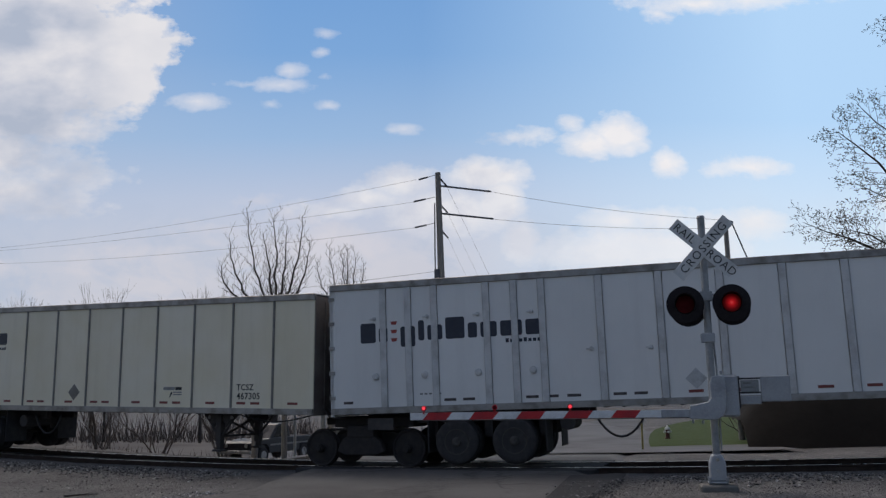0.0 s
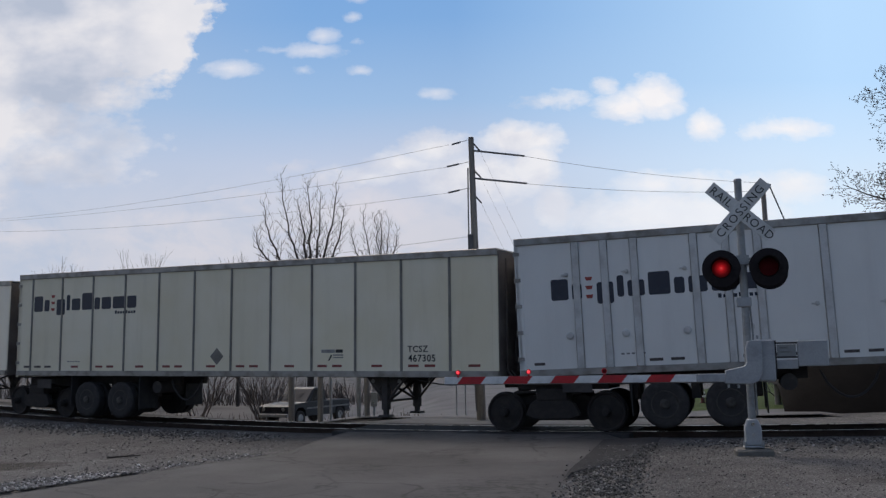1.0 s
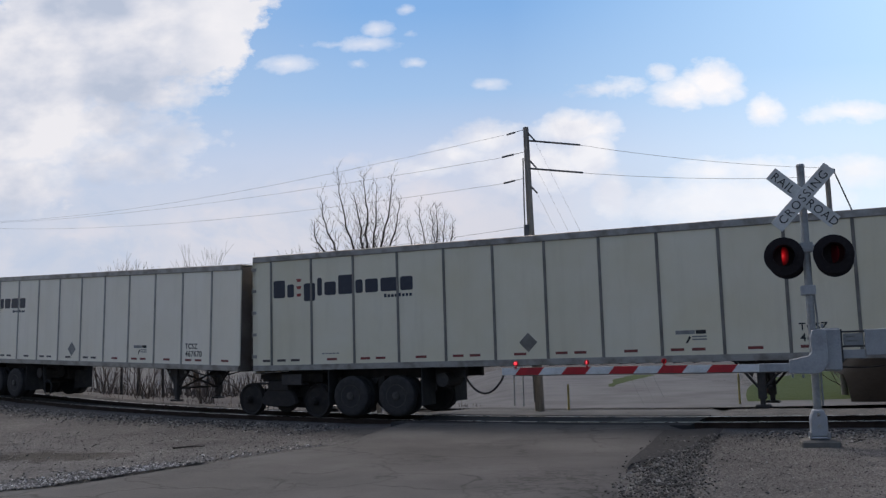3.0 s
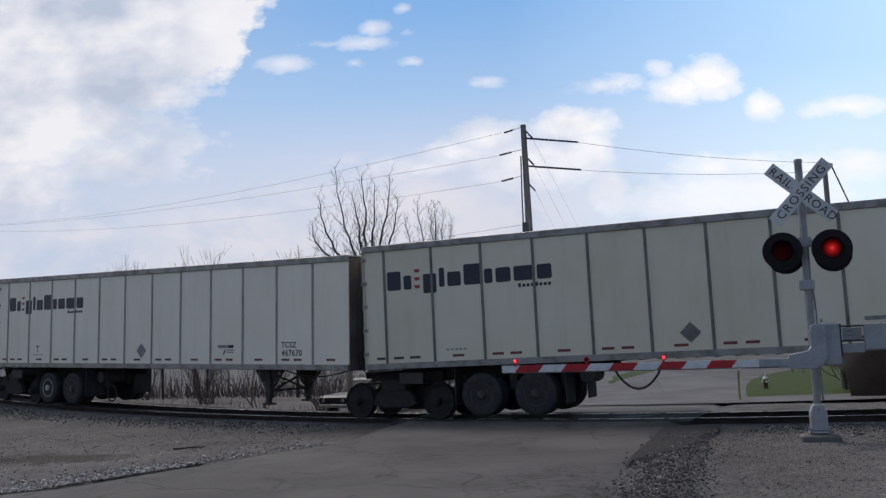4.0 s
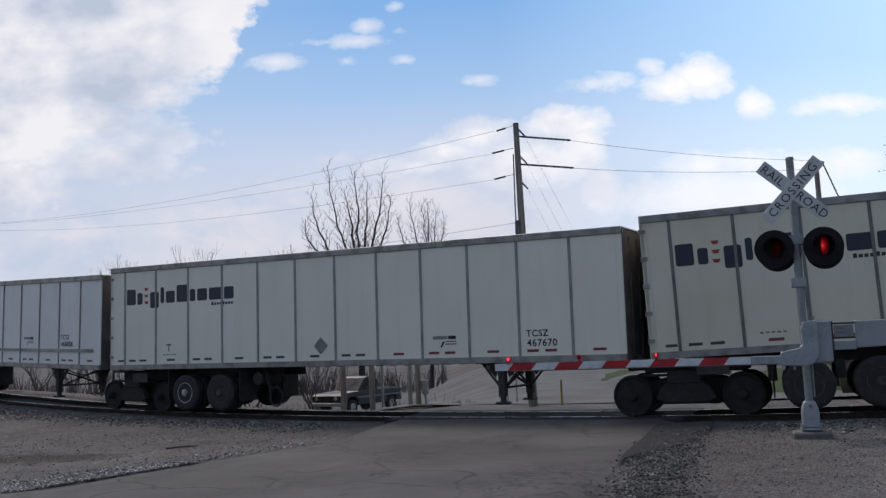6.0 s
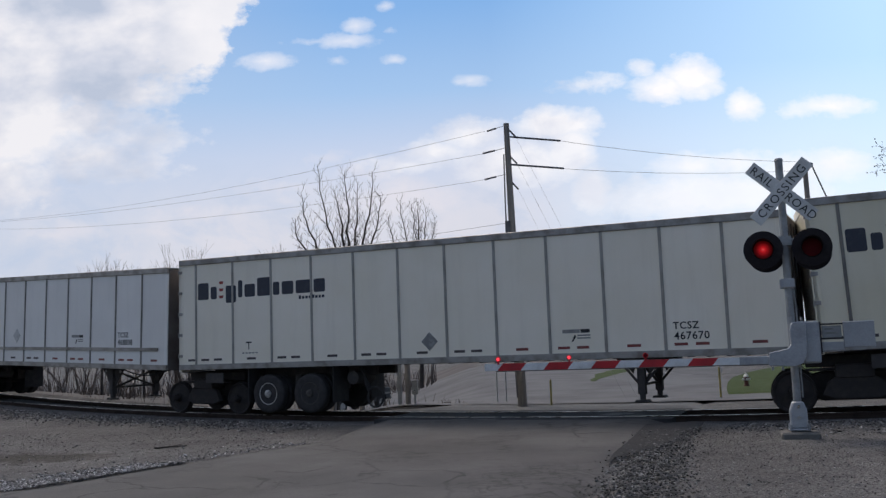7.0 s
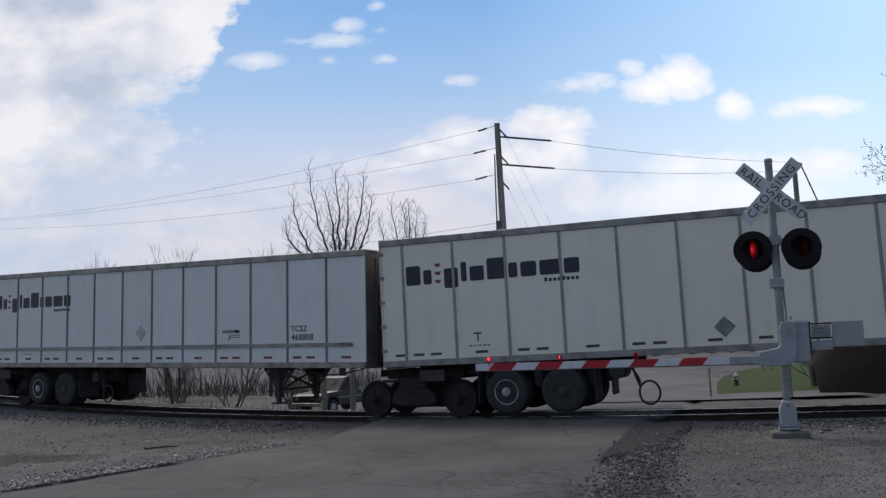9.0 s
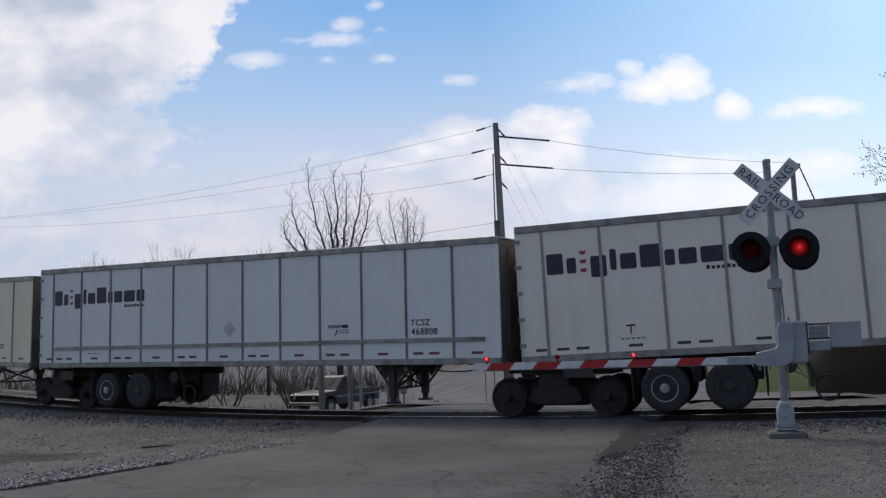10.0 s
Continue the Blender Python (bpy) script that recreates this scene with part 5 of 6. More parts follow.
P2 = Vector((11.05, 28.0, 7.0))
short_pole = thing("wooden_pole", "thin grey wooden pole with a guy wire beyond the track", "utility pole")
bm = bmesh.new()
tube(bm, (11.1, 28.0, -0.4), P2, 0.1, 0.075, 12)
part("shaft", bm, M["wood"], short_pole)
bm = bmesh.new()
tube(bm, P2 + Vector((0.05, 0, -0.05)), P2 + Vector((0.25, 0, -0.1)), 0.05, 0.04, 8)
tube(bm, P2 + Vector((0.2, 0, -0.08)), P2 + Vector((3.0, 0.4, -7.1)), 0.022, 0.022, 6)
part("guy_wire", bm, M["wire"], short_pole)
for z, zz, endz in ((7.36, 6.98, 0), (6.56, 6.72, 0)):
    wire("power_line", sagging((PX + 1.5, PY + 0.1, z), (P2.x - 0.05, P2.y, zz), 0.12), 0.0055, "thin dark power line between two poles")
for z, far_z, sag in ((7.7, 14.44, 1.81), (7.06, 13.8, 1.23), (6.31, 14.9, 1.72)):
    wire("power_line", sagging((PX - 0.62, PY, z), (-52, 70, far_z), sag, 20), 0.0045, "thin dark power line running off beyond the train")
wire("telephone_line", sagging((PX - 0.1, PY, 5.05), (-30, 52, 6.2), 0.35, 16), 0.005, "low slack cable on the pole")
for z in (7.5, 6.75, 6.0):
    wire("guy_line", [Vector((PX + 0.25, PY + 0.02, z)), Vector((PX + 3.9, PY + 2.0, z - 7.4))], 0.0025, "thin steel guy line stayed to the ground")


# ---- trees and brush ----
def grow(bm, p, d, length, r, depth, rng, spread, up, sides, tips, droop=0.0, least=0.008):
    """Grows a branch as a bent tapering tube and then its children."""
    n = 3 if depth > 1 else 2
    pts, q, dd = [p], p.copy(), d.copy()
    for i in range(n):
        dd = (dd + Vector((rng.uniform(-1, 1), rng.uniform(-1, 1), rng.uniform(-1, 1))) * 0.16 + Vector((0, 0, up * 0.12 - droop * 0.1))).normalized()
        q = q + dd * (length / n)
        pts.append(q.copy())
    for i in range(n):
        tube(bm, pts[i], pts[i + 1], r * (1 - 0.45 * i / n), r * (1 - 0.45 * (i + 1) / n), sides if depth > 2 else 3)
    if depth == 0:
        tips.append((q, dd))
        return
    kids = rng.choice((2, 3, 3)) if depth > 1 else 2
    for k in range(kids):
        at = pts[-1] if k < 2 else pts[rng.choice((1, 2))] if n > 2 else pts[1]
        axis = Vector((rng.uniform(-1, 1), rng.uniform(-1, 1), rng.uniform(-0.4, 0.6))).normalized()
        nd = (dd + axis * spread * rng.uniform(0.6, 1.15) + Vector((0, 0, up * 0.25))).normalized()
        grow(bm, at, nd, length * rng.uniform(0.62, 0.86), max(r * rng.uniform(0.52, 0.66), least), depth - 1, rng, spread, up, sides, tips, droop, least)


def sapling(x, y, z, height, width, seed, label, stems, depth, spread, up, fork, r0):
    rng = random.Random(seed)
    t = thing("bare_tree", label, "tree")
    bm = bmesh.new()
    top = Vector((0, 0, height * fork))
    tube(bm, (0, 0, -0.3), top * 0.5, r0 * 1.25, r0, 10)
    tube(bm, top * 0.5, top, r0, r0 * 0.8, 10)
    part("trunk", bm, M["bark"], t)
    tips = []
    bm = bmesh.new()
    for i in range(stems):
        a = 2 * math.pi * (i + rng.random() * 0.5) / stems
        d = Vector((math.cos(a) * width / height, math.sin(a) * width / height * 0.6, 1.0)).normalized()
        start = top * rng.uniform(0.75, 1.0)
        grow(bm, start, d, height * (1 - fork) * 0.34, r0 * 0.62, depth, rng, spread, up, 5, tips)
    zmax = max(v.co.z for v in bm.verts)
    k = (height - top.z) / (zmax - top.z)
    for v in bm.verts:
        v.co.z = top.z + (v.co.z - top.z) * k
    part("crown", bm, M["bark"], t, "bare branches and twigs")
    t.location = (x, y, z)
    return t


def shoot(bm, p, d, length, r, rng, level, tips, rise):
    """A slim side shoot that curves upward, with smaller shoots along it."""
    pts, q, dd = [p], p.copy(), d.normalized()
    for i in range(4):
        dd = (dd + Vector((rng.uniform(-1, 1), rng.uniform(-1, 1), rng.uniform(-1, 1))) * 0.13 + Vector((0, 0, rise))).normalized()
        q = q + dd * length / 4
        pts.append(q.copy())
    for i in range(4):
        tube(bm, pts[i], pts[i + 1], r * (1 - 0.17 * i), r * (0.83 - 0.17 * i), 4 if level > 1 else 3)
    tips.append((q, dd))
    if level == 0:
        return
    turn = rng.choice((1, -1))
    for i in (1, 2, 3):
        along_it = (pts[i + 1] - pts[i]).normalized()
        out = along_it.cross(Vector((rng.uniform(-0.5, 0.5), 1, rng.uniform(-0.5, 0.5)))).normalized() * turn + Vector((0, rng.uniform(-0.9, 0.9), 0))
        turn = -turn
        shoot(bm, pts[i], along_it + out * 0.75, length * rng.uniform(0.42, 0.62), max(r * 0.62, 0.009), rng, level - 1, tips, rise)


def limbed_tree(x, y, z, label, seed, limbs, fork, r0, reach, level, rise, each, buds=False):
    """A leafless tree whose limbs curve from the fork out to given tips, with side shoots all along them."""
    rng = random.Random(seed)
    t = thing("bare_tree", label, "tree")
    bm = bmesh.new()
    top = Vector((0.1, 0, fork))
    bend(bm, (Vector((0, 0, -0.4)), Vector((0.06, 0, fork * 0.35)), Vector((-0.04, 0, fork * 0.7)), top), r0, 12)
    for v in bm.verts:
        k = 1.3 - 0.45 * max(0.0, min(1.0, v.co.z / fork))
        v.co.x, v.co.y = v.co.x * k, v.co.y * k
    part("trunk", bm, M["bark"], t)
    bm, tips = bmesh.new(), []
    for tip, swing in limbs:
        a, c = top * rng.uniform(0.88, 1.0), Vector(tip)
        b = Vector((a.x + (c.x - a.x) * swing, a.y + (c.y - a.y) * swing, a.z + (c.z - a.z) * (0.42 if swing > 0.6 else 0.6)))
        n, far = 10, (c - a).length
        pts = []
        for i in range(n + 1):
            k = i / n
            p = a * (1 - k) ** 2 + b * 2 * k * (1 - k) + c * k * k
            pts.append(p + Vector((rng.uniform(-1, 1), rng.uniform(-1, 1), rng.uniform(-1, 1))) * 0.016 * far if 0 < i < n else p)
        rl = r0 * rng.uniform(0.4, 0.52)
        for i in range(n):
            tube(bm, pts[i], pts[i + 1], rl * (1 - i / n) ** 0.9 + 0.014, rl * (1 - (i + 1) / n) ** 0.9 + 0.014, 6)
        side, sign = Vector((c.y - a.y, a.x - c.x, 0)), rng.choice((1, -1))
        for i in range(1, n + 1):
            d = (pts[min(i + 1, n)] - pts[i - 1]).normalized()
            for j in range(each):
                out = d.cross(Vector((rng.uniform(-0.4, 0.4), 1, rng.uniform(-0.4, 0.4)))).normalized() * sign + Vector((0, rng.uniform(-1, 1), 0)) * 0.8
                sign = -sign
                at = pts[i - 1].lerp(pts[i], (j + rng.random()) / each)
                shoot(bm, at, d + out * rng.uniform(0.6, 1.0), far * reach * rng.uniform(0.7, 1.2) * (1.15 - 0.6 * i / n), 0.012 + rl * 0.22 * (1 - i / n), rng, level, tips, rise)
    part("crown", bm, M["bark"], t, "bare branches and twigs")
    if buds:
        bm = bmesh.new()
        for p, d in tips:
            for j in range(2):
                c = p - d * 0.16 * j + Vector((rng.uniform(-1, 1), rng.uniform(-1, 1), rng.uniform(-1, 1))) * 0.06
                tube(bm, c, c + Vector((rng.uniform(-1, 1), rng.uniform(-1, 1), rng.uniform(-0.6, 0.8))).normalized() * 0.11, 0.026, 0.008, 3)
        part("bud_growth", bm, M["brush"], t, "small reddish brown buds")
    t.location = (x, y, z)
    return t


limbed_tree(-6.5, 55, -0.9, "tall bare tree with upright spreading limbs beyond the train", 11,
            [((-0.1, 0.4, 13.7), 0.4), ((-1.7, -0.5, 14.0), 0.9), ((-2.9, 0.6, 12.4), 1.0), ((0.8, -0.6, 12.8), 0.7), ((1.6, 0.3, 13.6), 1.0), ((2.1, -0.8, 11.9), 1.1),
             ((-0.9, 1.3, 12.7), 0.6), ((-3.0, -1.0, 10.6), 1.1)], 7.4, 0.17, 0.2, 1, 0.22, 2)
limbed_tree(-2.45, 60, -0.9, "smaller bare tree with fine upright twigs beyond the train", 5,
            [((-0.3, 0.4, 12.2), 0.5), ((-1.0, -0.5, 12.4), 0.9), ((0.6, 0.6, 12.1), 0.9), ((-1.8, -0.6, 11.3), 1.0), ((1.2, 0.3, 11.3), 1.0), ((0.2, -0.8, 12.2), 0.6)], 8.2, 0.11, 0.22, 1, 0.2, 2)
rng = random.Random(41)
wide_limbs = []
for i in range(36):
    az, up = 2 * math.pi * (i * 0.381966 % 1.0), (i + 0.5) / 36
    spread_to = 11.0 * math.sqrt(max(0.1, 1 - (up * 1.0) ** 2)) * rng.uniform(0.88, 1.06)
    wide_limbs.append(((spread_to * math.cos(az), spread_to * math.sin(az), 6.8 + 14.0 * up + rng.uniform(-0.8, 0.8)), rng.uniform(0.4, 0.6)))
limbed_tree(30.9, 39, -0.2, "large budding tree with wide spreading branches", 23, wide_limbs, 4.2, 0.3, 0.17, 2, 0.03, 4, True)
for x, y, h, sd in ((-21.7, 58, 9.5, 2), (-17.8, 60, 10.4, 3), (-11.4, 58, 10.4, 8), (-20.8, 60, 9.3, 4), (-22.8, 58, 9.1, 6)):
    sapling(x, y, -1.2, h + 0.3, 1.3, sd, "slender bare sapling beyond the train", 3, 4, 0.4, 0.6, 0.3, 0.08)


def shrub(x, y, z, h, seed, wide=0.5, n=7, r=0.035):
    rng = random.Random(seed)
    s = thing("bare_shrub", "leafless brown shrub with several thin stems", "shrub", "shrubs along the far side")
    tips = []
    bm = bmesh.new()
    for i in range(n):
        a = rng.uniform(0, 6.28)
        p = Vector((rng.uniform(-0.3, 0.3), rng.uniform(-0.3, 0.3), -0.15))
        grow(bm, p, Vector((math.cos(a) * wide, math.sin(a) * wide, 1.0)).normalized(), h * 0.4, r * rng.uniform(0.6, 1.3), 3, rng, 0.5, 0.3, 4, tips)
    part("stem_clump", bm, M["brush"], s)
    s.location = (x, y, z)
    return s


SHRUBS = ((-10.9, 36, 2.6, 1), (-8.7, 36.5, 2.8, 2), (-5.9, 35, 3.0, 3), (-14.0, 38, 2.4, 4), (-3.3, 40, 2.2, 5), (-16.8, 41, 2.6, 6), (-19.4, 44, 2.4, 7), (-12.4, 42, 2.6, 8),
          (-7.2, 43, 2.4, 9), (-22.0, 46, 2.6, 10), (14.5, 29.5, 2.0, 11), (18.5, 31.0, 2.2, 12), (21.5, 30.0, 2.0, 13), (12.8, 31.5, 1.6, 14), (24.5, 31, 2.2, 15))
for x, y, h, sd in SHRUBS:
    shrub(x, y, ground_height(x, y), h, sd)

# tangle of dry brush and weeds at the yard's far side
rng = random.Random(77)
bm = bmesh.new()
for i in range(1300):
    x, y = rng.uniform(-34, -1.5), rng.uniform(58, 66)
    z = ground_height(x, y) - 0.05
    h = rng.uniform(0.5, 2.0) * (1.2 if rng.random() < 0.2 else 0.8)
    tube(bm, (x, y, z), (x + rng.uniform(-0.5, 0.5), y + rng.uniform(-0.3, 0.3), z + h), 0.03, 0.008, 3)
for i in range(260):
    x = rng.uniform(-30, -4)
    tx, ty, a = track(along(x, 24)[0], rng.uniform(4.5, 9.0))
    z = ground_height(tx, ty) - 0.05
    tube(bm, (tx, ty, z), (tx + rng.uniform(-0.15, 0.15), ty, z + rng.uniform(0.1, 0.42)), 0.012, 0.003, 3)
tagged(new("dry_brush", mesh_of("dry_brush", bm, M["brush"])), "tangled dry brown brush and weeds along the yard", "brush", kind="stuff")

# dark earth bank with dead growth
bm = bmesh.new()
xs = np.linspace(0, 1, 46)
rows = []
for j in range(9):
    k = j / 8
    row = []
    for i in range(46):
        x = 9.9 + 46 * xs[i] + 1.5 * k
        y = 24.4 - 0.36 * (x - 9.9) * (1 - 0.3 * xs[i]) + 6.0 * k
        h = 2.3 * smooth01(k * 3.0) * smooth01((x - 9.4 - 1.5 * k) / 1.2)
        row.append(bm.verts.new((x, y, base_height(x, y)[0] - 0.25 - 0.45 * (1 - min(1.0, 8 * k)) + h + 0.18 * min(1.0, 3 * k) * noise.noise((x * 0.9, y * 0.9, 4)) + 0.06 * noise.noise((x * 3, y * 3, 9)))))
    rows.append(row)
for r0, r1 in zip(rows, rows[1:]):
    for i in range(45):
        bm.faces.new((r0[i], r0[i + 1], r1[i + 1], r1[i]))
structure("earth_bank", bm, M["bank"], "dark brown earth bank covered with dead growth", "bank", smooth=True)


# ---- things beyond the track ----
def pickup():
    t = thing("pickup_truck", "dark old pickup truck with light trim parked in the yard", "pickup truck")
    w = 0.88
    bm = bmesh.new()
    prism(bm, ((-2.45, 0.5), (-2.5, 0.95), (-2.3, 1.04), (-1.05, 1.12), (-0.95, 1.12), (0.6, 1.12), (2.45, 1.1), (2.5, 0.55), (2.1, 0.5), (2.05, 0.75), (1.85, 0.88), (1.55, 0.88), (1.3, 0.75), (1.25, 0.45), (-1.15, 0.45), (-1.2, 0.72), (-1.4, 0.86), (-1.75, 0.86), (-1.95, 0.72), (-2.0, 0.5)), -w, w)
    part("body", bm, M["truck_dark"], t, bevel=0.02)
    bm = bmesh.new()
    prism(bm, ((-1.0, 1.1), (-0.45, 1.72), (-0.3, 1.78), (0.42, 1.78), (0.6, 1.1)), -w + 0.08, w - 0.08)
    part("cab", bm, M["truck_dark"], t, bevel=0.03)
    bm = bmesh.new()
    prism(bm, ((-1.0, 1.125), (-0.985, 1.115), (-0.46, 1.7), (-0.475, 1.71)), -w + 0.14, w - 0.14)
    part("windscreen", bm, M["glass"], t)
    for y in (-w + 0.075, w - 0.085):
        bm = bmesh.new()
        prism(bm, ((-0.72, 1.16), (-0.36, 1.68), (0.36, 1.68), (0.45, 1.16)), y - 0.004, y + 0.014)
        part("side_window", bm, M["glass"], t)
    bm = bmesh.new()
    bx(bm, -2.52, -2.47, -0.7, 0.7, 0.72, 0.94)
    part("grille", bm, M["signal_black"], t)
    for y in (-0.58, 0.58):
        bm = bmesh.new()
        lathe(bm, ((0.02, -0.02), (0.09, -0.02), (0.1, 0.03), (0.02, 0.03)), 14, "x", (-2.52, y, 0.84))
        part("headlight", bm, M["chrome"], t, "round glass headlight")
    for x0, x1 in ((-2.62, -2.5), (2.5, 2.6)):
        bm = bmesh.new()
        bx(bm, x0, x1, -0.88, 0.88, 0.48, 0.64)
        part("bumper", bm, M["chrome"], t, "dull chrome bumper", bevel=0.02)
    bm = bmesh.new()
    bx(bm, 0.7, 2.4, -w + 0.1, w - 0.1, 1.06, 1.125)
    part("load_bed", bm, M["signal_black"], t)
    bm = bmesh.new()
    bx(bm, -1.1, 2.4, -w - 0.006, -w + 0.002, 0.78, 0.86)
    part("trim_strip", bm, M["truck_light"], t, "light side stripe")
    for x in (-1.58, 1.66):
        for y, k in ((-w + 0.1, 1), (w - 0.1, -1)):
            bm = bmesh.new()
            lathe(bm, ((0.2, -0.1), (0.3, -0.11), (0.36, -0.09), (0.37, 0.0), (0.36, 0.09), (0.3, 0.11), (0.2, 0.1)), 22, "y", (x, y, 0.37))
            wheel = part("wheel", bm, M["rubber"], t)
            bm = bmesh.new()
            lathe(bm, ((0.03, -0.115 * k), (0.12, -0.1 * k), (0.2, -0.105 * k), (0.21, 0.0)), 18, "y", (x, y, 0.37))
            part("hub", bm, M["rim"], wheel)
    return t


TX, TY = -4.45, 36.3
pk = pickup()
pk.matrix_basis = pose(TX, TY, yard_height(TX, TY), 0, 0, 60) @ Matrix.Scale(0.8, 4)

# posts and a small cabinet beside the far edge of the crossing
for x, y, r, tall, mat, label in ((-1.86, 28.5, 0.07, 1.7, "galv", "grey steel post beside the crossing"), (-1.6, 28.4, 0.085, 1.75, "wood", "brown timber post beside the crossing"),
                                  (-2.8, 29.3, 0.045, 1.8, "galv", "thin pale steel post beside the crossing"), (-3.1, 29.0, 0.09, 1.75, "wood", "dark timber post beside the crossing"),
                                  (-4.15, 30.0, 0.1, 1.8, "wood", "dark timber post beside the parked truck"), (1.15, 27.9, 0.02, 1.5, "galv", "thin steel rod standing by the utility pole"),
                                  (1.42, 27.8, 0.02, 1.5, "galv", "thin steel rod standing by the utility pole")):
    p = thing("steel_post" if mat == "galv" else "timber_post", label, "post")
    bm = bmesh.new()
    tube(bm, (0, 0, -0.3), (0, 0, tall), r, r, 12)
    part("shaft", bm, M[mat], p)
    bm = bmesh.new()
    tube(bm, (0, 0, tall), (0, 0, tall + 0.05), r * 1.1, r * 0.5, 12)
    part("cap", bm, M[mat], p)
    p.location = (x, y, ground_height(x, y))
box = thing("meter_box", "small silver metal box on a post", "meter box")
bm = bmesh.new()
bx(bm, -0.1, 0.1, -0.07, 0.05, 0.35, 0.8)
part("case", bm, M["chrome"], box, bevel=0.02)
bm = bmesh.new()
tube(bm, (0, 0, -0.2), (0, 0, 0.36), 0.035, seg=8)
part("stem", bm, M["galv"], box)
box.location = (-1.38, 28.4, ground_height(-1.38, 28.4))

hyd = thing("fire_hydrant", "small red fire hydrant with a white top on the lawn", "fire hydrant")
bm = bmesh.new()
lathe(bm, ((0.16, 0.0), (0.16, 0.05), (0.11, 0.06), (0.11, 0.42), (0.14, 0.43), (0.14, 0.48)), 16, "z")
part("barrel", bm, M["hydrant_red"], hyd)
bm = bmesh.new()
lathe(bm, ((0.14, 0.48), (0.13, 0.56), (0.08, 0.63), (0.035, 0.65), (0.035, 0.71)), 16, "z")
part("bonnet", bm, M["hydrant_white"], hyd, "white bonnet")
for a in (180, 0, -90):
    bm = bmesh.new()
    d = Vector((math.cos(radians(a)), math.sin(radians(a)), 0))
    tube(bm, d * 0.08 + Vector((0, 0, 0.36)), d * 0.2 + Vector((0, 0, 0.36)), 0.06, 0.06, 10)
    part("nozzle_cap", bm, M["hydrant_white"], hyd, "white nozzle cap")
hyd.scale = (0.62, 0.62, 0.62)
hyd.location = (9.5, 30.4, base_height(9.5, 30.4)[0] - 0.03)

stake = thing("marker_post", "thin yellow plastic marker post at the lawn's edge", "marker post")
bm = bmesh.new()
tube(bm, (0, 0, -0.1), (0, 0, 0.85), 0.03, 0.03, 10)
part("shaft", bm, M["yellow"], stake)
bm = bmesh.new()
tube(bm, (0, 0, 0.85), (0, 0, 0.9), 0.03, 0.012, 10)
part("cap", bm, M["yellow"], stake)
stake.location = (7.35, 25.9, ground_height(7.35, 25.9))

stake2 = copy_thing(stake, pose(2.55, 25.6, ground_height(2.55, 25.6)))

for x, y, sd in ((0.2, 28.3, 1), (-0.35, 28.1, 2), (0.75, 28.2, 4)):
    rng = random.Random(sd)
    bm = bmesh.new()
    z = ground_height(x, y)
    for i in range(40):
        a, b = x + rng.gauss(0, 0.22), y + rng.gauss(0, 0.12)
        tube(bm, (a, b, z - 0.03), (a + rng.uniform(-0.1, 0.1), b + rng.uniform(-0.06, 0.06), z + rng.uniform(0.05, 0.22)), 0.012, 0.003, 3)
    tagged(new("weed_clump", mesh_of("weed_clump", bm, M["brush"])), "low clump of dead brown weeds by the crossing", "weeds", "weeds by the crossing", "stuff")

# faded stop bars painted on the far road
marking = tagged(new("road_marking"), "faded white crossing mark painted on the road", "road marking", kind="structure")
for cx, cy, ang, ln in ((9.7, 44.5, 78, 4.5), (9.7, 44.5, 20, 2.6), (8.9, 38.5, 8, 3.6)):
    bm = bmesh.new()
    n = 8
    ca, sa = math.cos(radians(ang)), math.sin(radians(ang))
    for i in range(n):
        k0, k1 = -ln / 2 + ln * i / n, -ln / 2 + ln * (i + 1) / n
        quad = []
        for k, o in ((k0, -0.15), (k1, -0.15), (k1, 0.15), (k0, 0.15)):
            x, y = cx + k * ca - o * sa, cy + k * sa + o * ca
            quad.append(bm.verts.new((x, y, road_height(x, y) + 0.02)))
        bm.faces.new(quad)
    part("painted_bar", bm, M["paint_line"], marking)


# ---- loose stones ----
def stones(name, count, place, size, material, label, seed):
    """Many small angular stones scattered over the ground, as one mesh."""
    rng = random.Random(seed)
    ico = [Vector(v) for v in ((0, 0, 1), (0.9, 0, 0.3), (0.28, 0.85, 0.3), (-0.72, 0.52, 0.3), (-0.72, -0.52, 0.3), (0.28, -0.85, 0.3), (0, 0, -0.5))]
    tri = ((0, 1, 2), (0, 2, 3), (0, 3, 4), (0, 4, 5), (0, 5, 1), (6, 2, 1), (6, 3, 2), (6, 4, 3), (6, 5, 4), (6, 1, 5))
    verts, faces = [], []
    while len(faces) < count * len(tri):
        x, y = place(rng)
        z = max(ground_height(x, y), road_height(x, y) - 0.01) if -0.1 < min(x - lin(y, ROAD_L), lin(y, ROAD_R) + 0.8 - x) else ground_height(x, y)
        r = size * rng.uniform(0.45, 1.25) * (1.5 if rng.random() < 0.08 else 1.0)
        turn = Euler((rng.uniform(-0.5, 0.5), rng.uniform(-0.5, 0.5), rng.uniform(0, 6.28))).to_matrix()
        k = len(verts)
        for v in ico:
            w = turn @ Vector((v.x * rng.uniform(0.8, 1.2), v.y * rng.uniform(0.6, 1.0), v.z * rng.uniform(0.5, 0.85)))
            verts.append((x + w.x * r, y + w.y * r, z + w.z * r + r * 0.1))
        faces += [tuple(k + i for i in f) for f in tri]
    me = bpy.data.meshes.new(name)
    me.from_pydata(verts, [], faces)
    me.materials.append(material)
    return tagged(new(name, me), label, "gravel", kind="stuff")


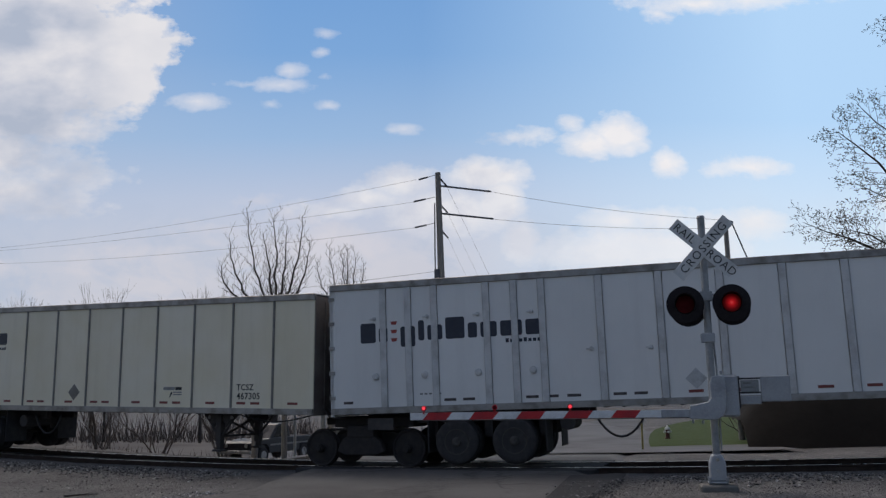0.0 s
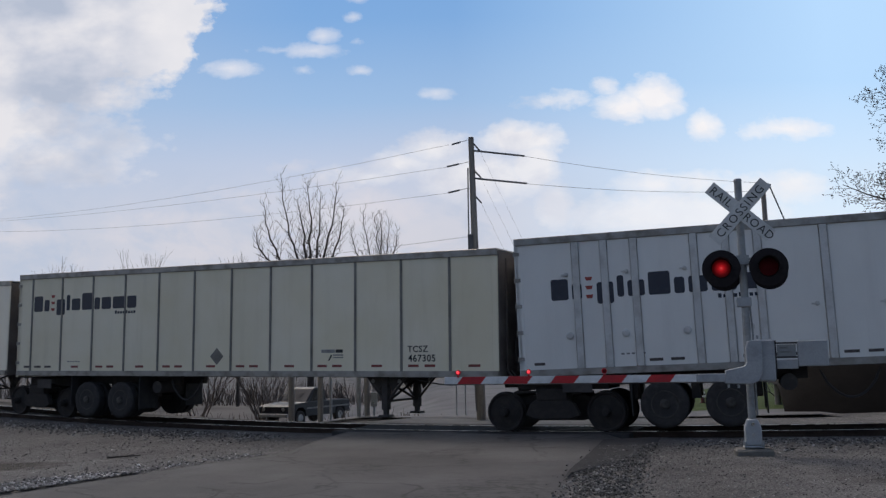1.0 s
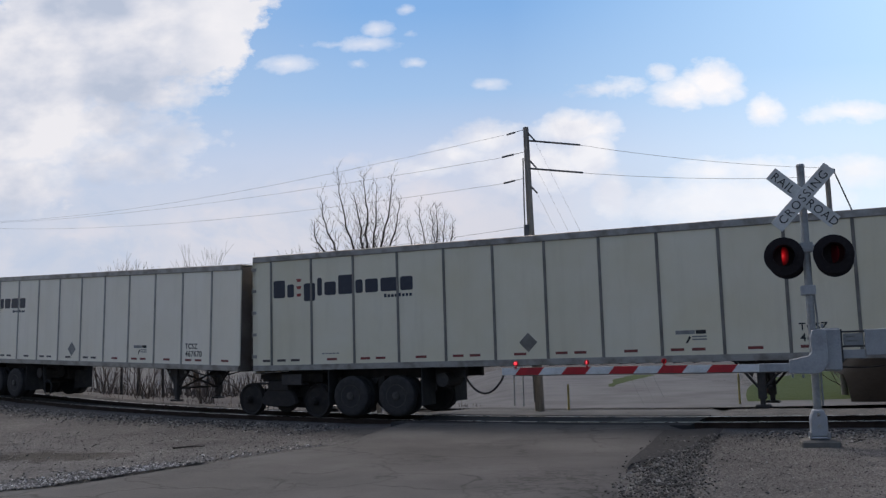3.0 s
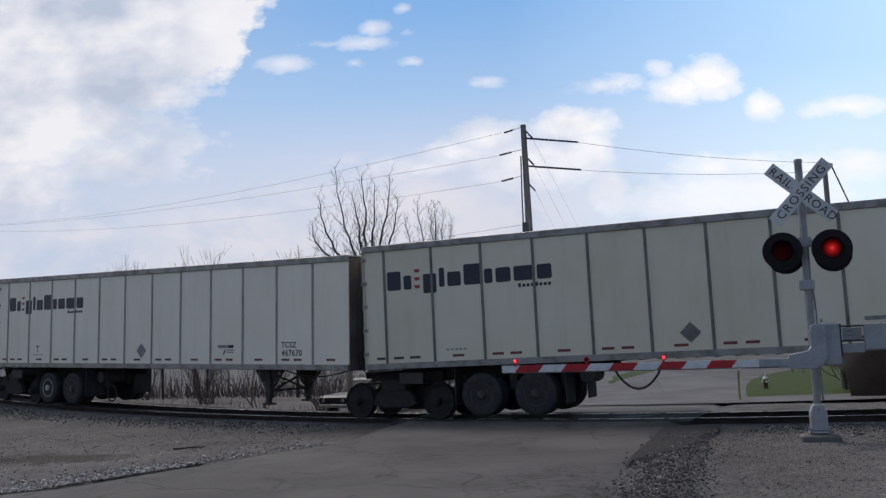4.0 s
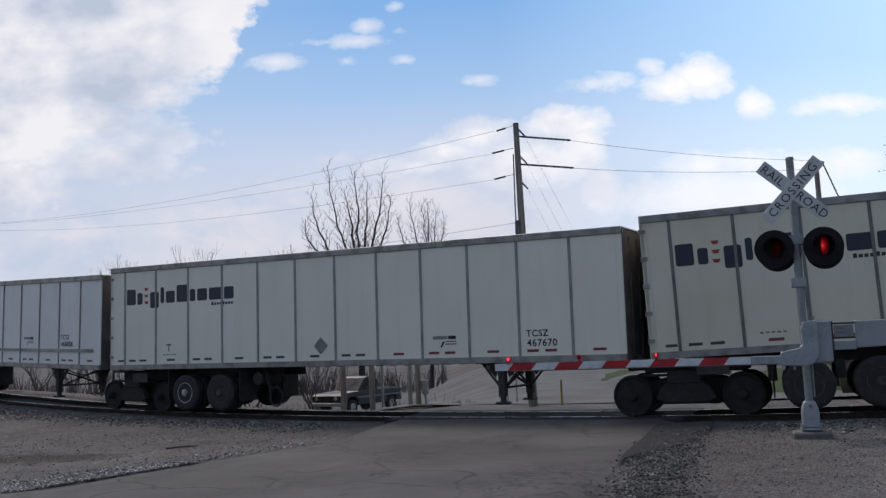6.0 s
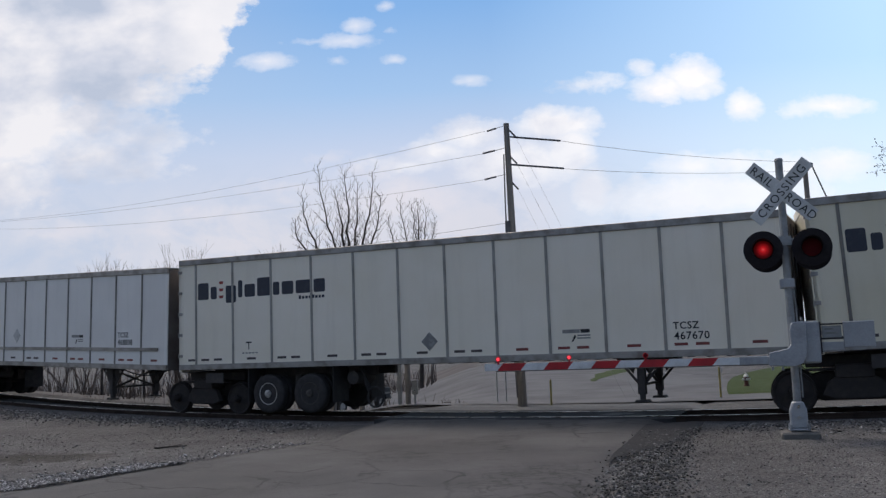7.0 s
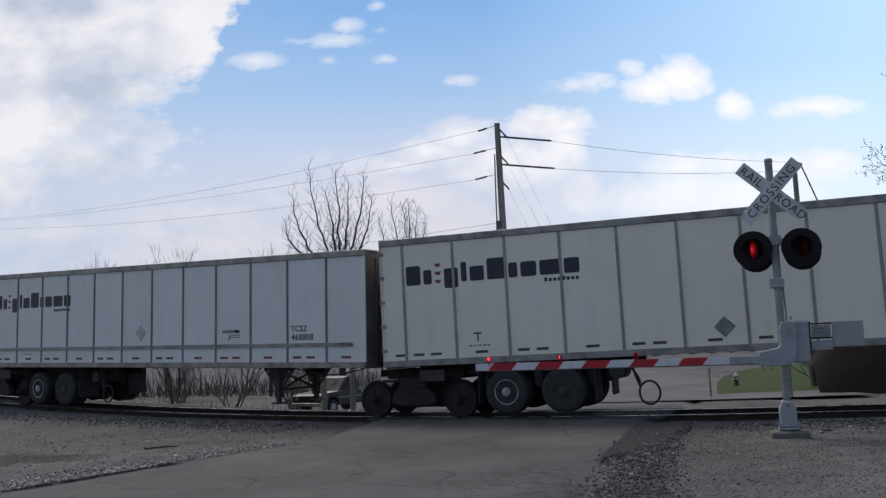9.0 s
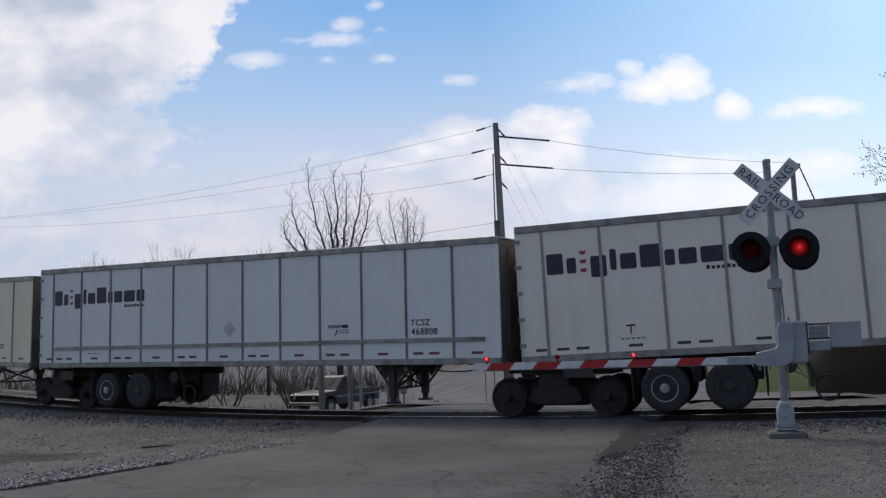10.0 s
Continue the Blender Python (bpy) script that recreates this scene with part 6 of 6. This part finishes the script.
def stone_material(name, k):
    n = Nodes(name)
    rnd = n.node("ShaderNodeNewGeometry").outputs["Random Per Island"]
    tones = ((0.0, (0.044, 0.043, 0.042)), (0.5, (0.108, 0.106, 0.104)), (0.85, (0.195, 0.192, 0.19)), (1.0, (0.36, 0.355, 0.35)))
    col = n.ramp(rnd, *((p, tuple(min(c * k, 0.6) for c in t)) for p, t in tones))
    col = n.mix(0.5, col, n.ramp(n.noise(30, 3), (0.3, 0.6), (0.7, 1.1)), "MULTIPLY")
    return n.done(col, 0.9, 0.0, 0.15)


M["stone"] = stone_material("loose_stone", 1.0)
M["stone_dark"] = stone_material("dark_stone", 0.75)
M["stone_pale"] = stone_material("pale_stone", 1.7)


def off_road(x, y):
    return x < lin(y, ROAD_L) - 0.05 or x > lin(y, ROAD_R) + 0.05


def near_right(rng):
    while True:
        y = rng.uniform(8.5, 17.2)
        x = lin(y, ROAD_R) + rng.uniform(-0.1, 0.75) + rng.gauss(0, 0.16)
        if along(x, y)[1] < -0.6:
            return x, y


def wide_right(rng):
    while True:
        x, y = rng.uniform(2.3, 9.5), rng.uniform(8.8, 17.5)
        if off_road(x, y) and along(x, y)[1] < -0.5:
            return x, y


def trackside(rng):
    while True:
        s = rng.uniform(-22, 10)
        d = -1.2 + rng.gauss(0, 0.55)
        if -3.2 < s < 6.0 or d > -0.25:
            continue
        x, y, _ = track(s, d)
        return x, y


def left_edge(rng):
    while True:
        y = 12.4 + (3.2 * rng.random() if rng.random() < 0.85 else 5.6 * rng.random())
        x = lin(y, ROAD_L) - abs(rng.gauss(0, 0.6)) + 0.1
        return x, y


def wide_left(rng):
    while True:
        x, y = rng.uniform(-13, -3), rng.uniform(11.5, 22)
        if off_road(x, y) and along(x, y)[1] < -0.5:
            return x, y


stones("roadside_gravel", 4200, near_right, 0.025, M["stone_dark"], "dark loose crushed stone along the road edge", 1)
stones("scattered_gravel", 6500, wide_right, 0.014, M["stone"], "grey stones scattered over packed ground", 2)
stones("trackside_gravel", 5200, trackside, 0.034, M["stone"], "grey ballast stones beside the rails", 3)
stones("edge_gravel", 4200, left_edge, 0.026, M["stone_pale"], "pale stones along the asphalt edge", 4)
stones("lot_gravel", 2600, wide_left, 0.02, M["stone"], "small stones scattered over the gravel lot", 5)

# fallen stick
rng = random.Random(5)
bm = bmesh.new()
p = Vector((-6.0, 17.9, ground_height(-6.0, 17.9) + 0.02))
pts = [p]
for i in range(6):
    pts.append(pts[-1] + Vector((0.1, rng.uniform(-0.05, 0.05), rng.uniform(-0.004, 0.006))))
for i, (a, b) in enumerate(zip(pts, pts[1:])):
    tube(bm, a, b, 0.02 - i * 0.002, 0.018 - i * 0.002, 6)
tube(bm, pts[3], pts[3] + Vector((0.15, 0.12, 0.02)), 0.01, 0.005, 5)
tagged(new("fallen_stick", mesh_of("fallen_stick", bm, M["bark"])), "dry brown stick lying on the gravel", "stick")


motions()
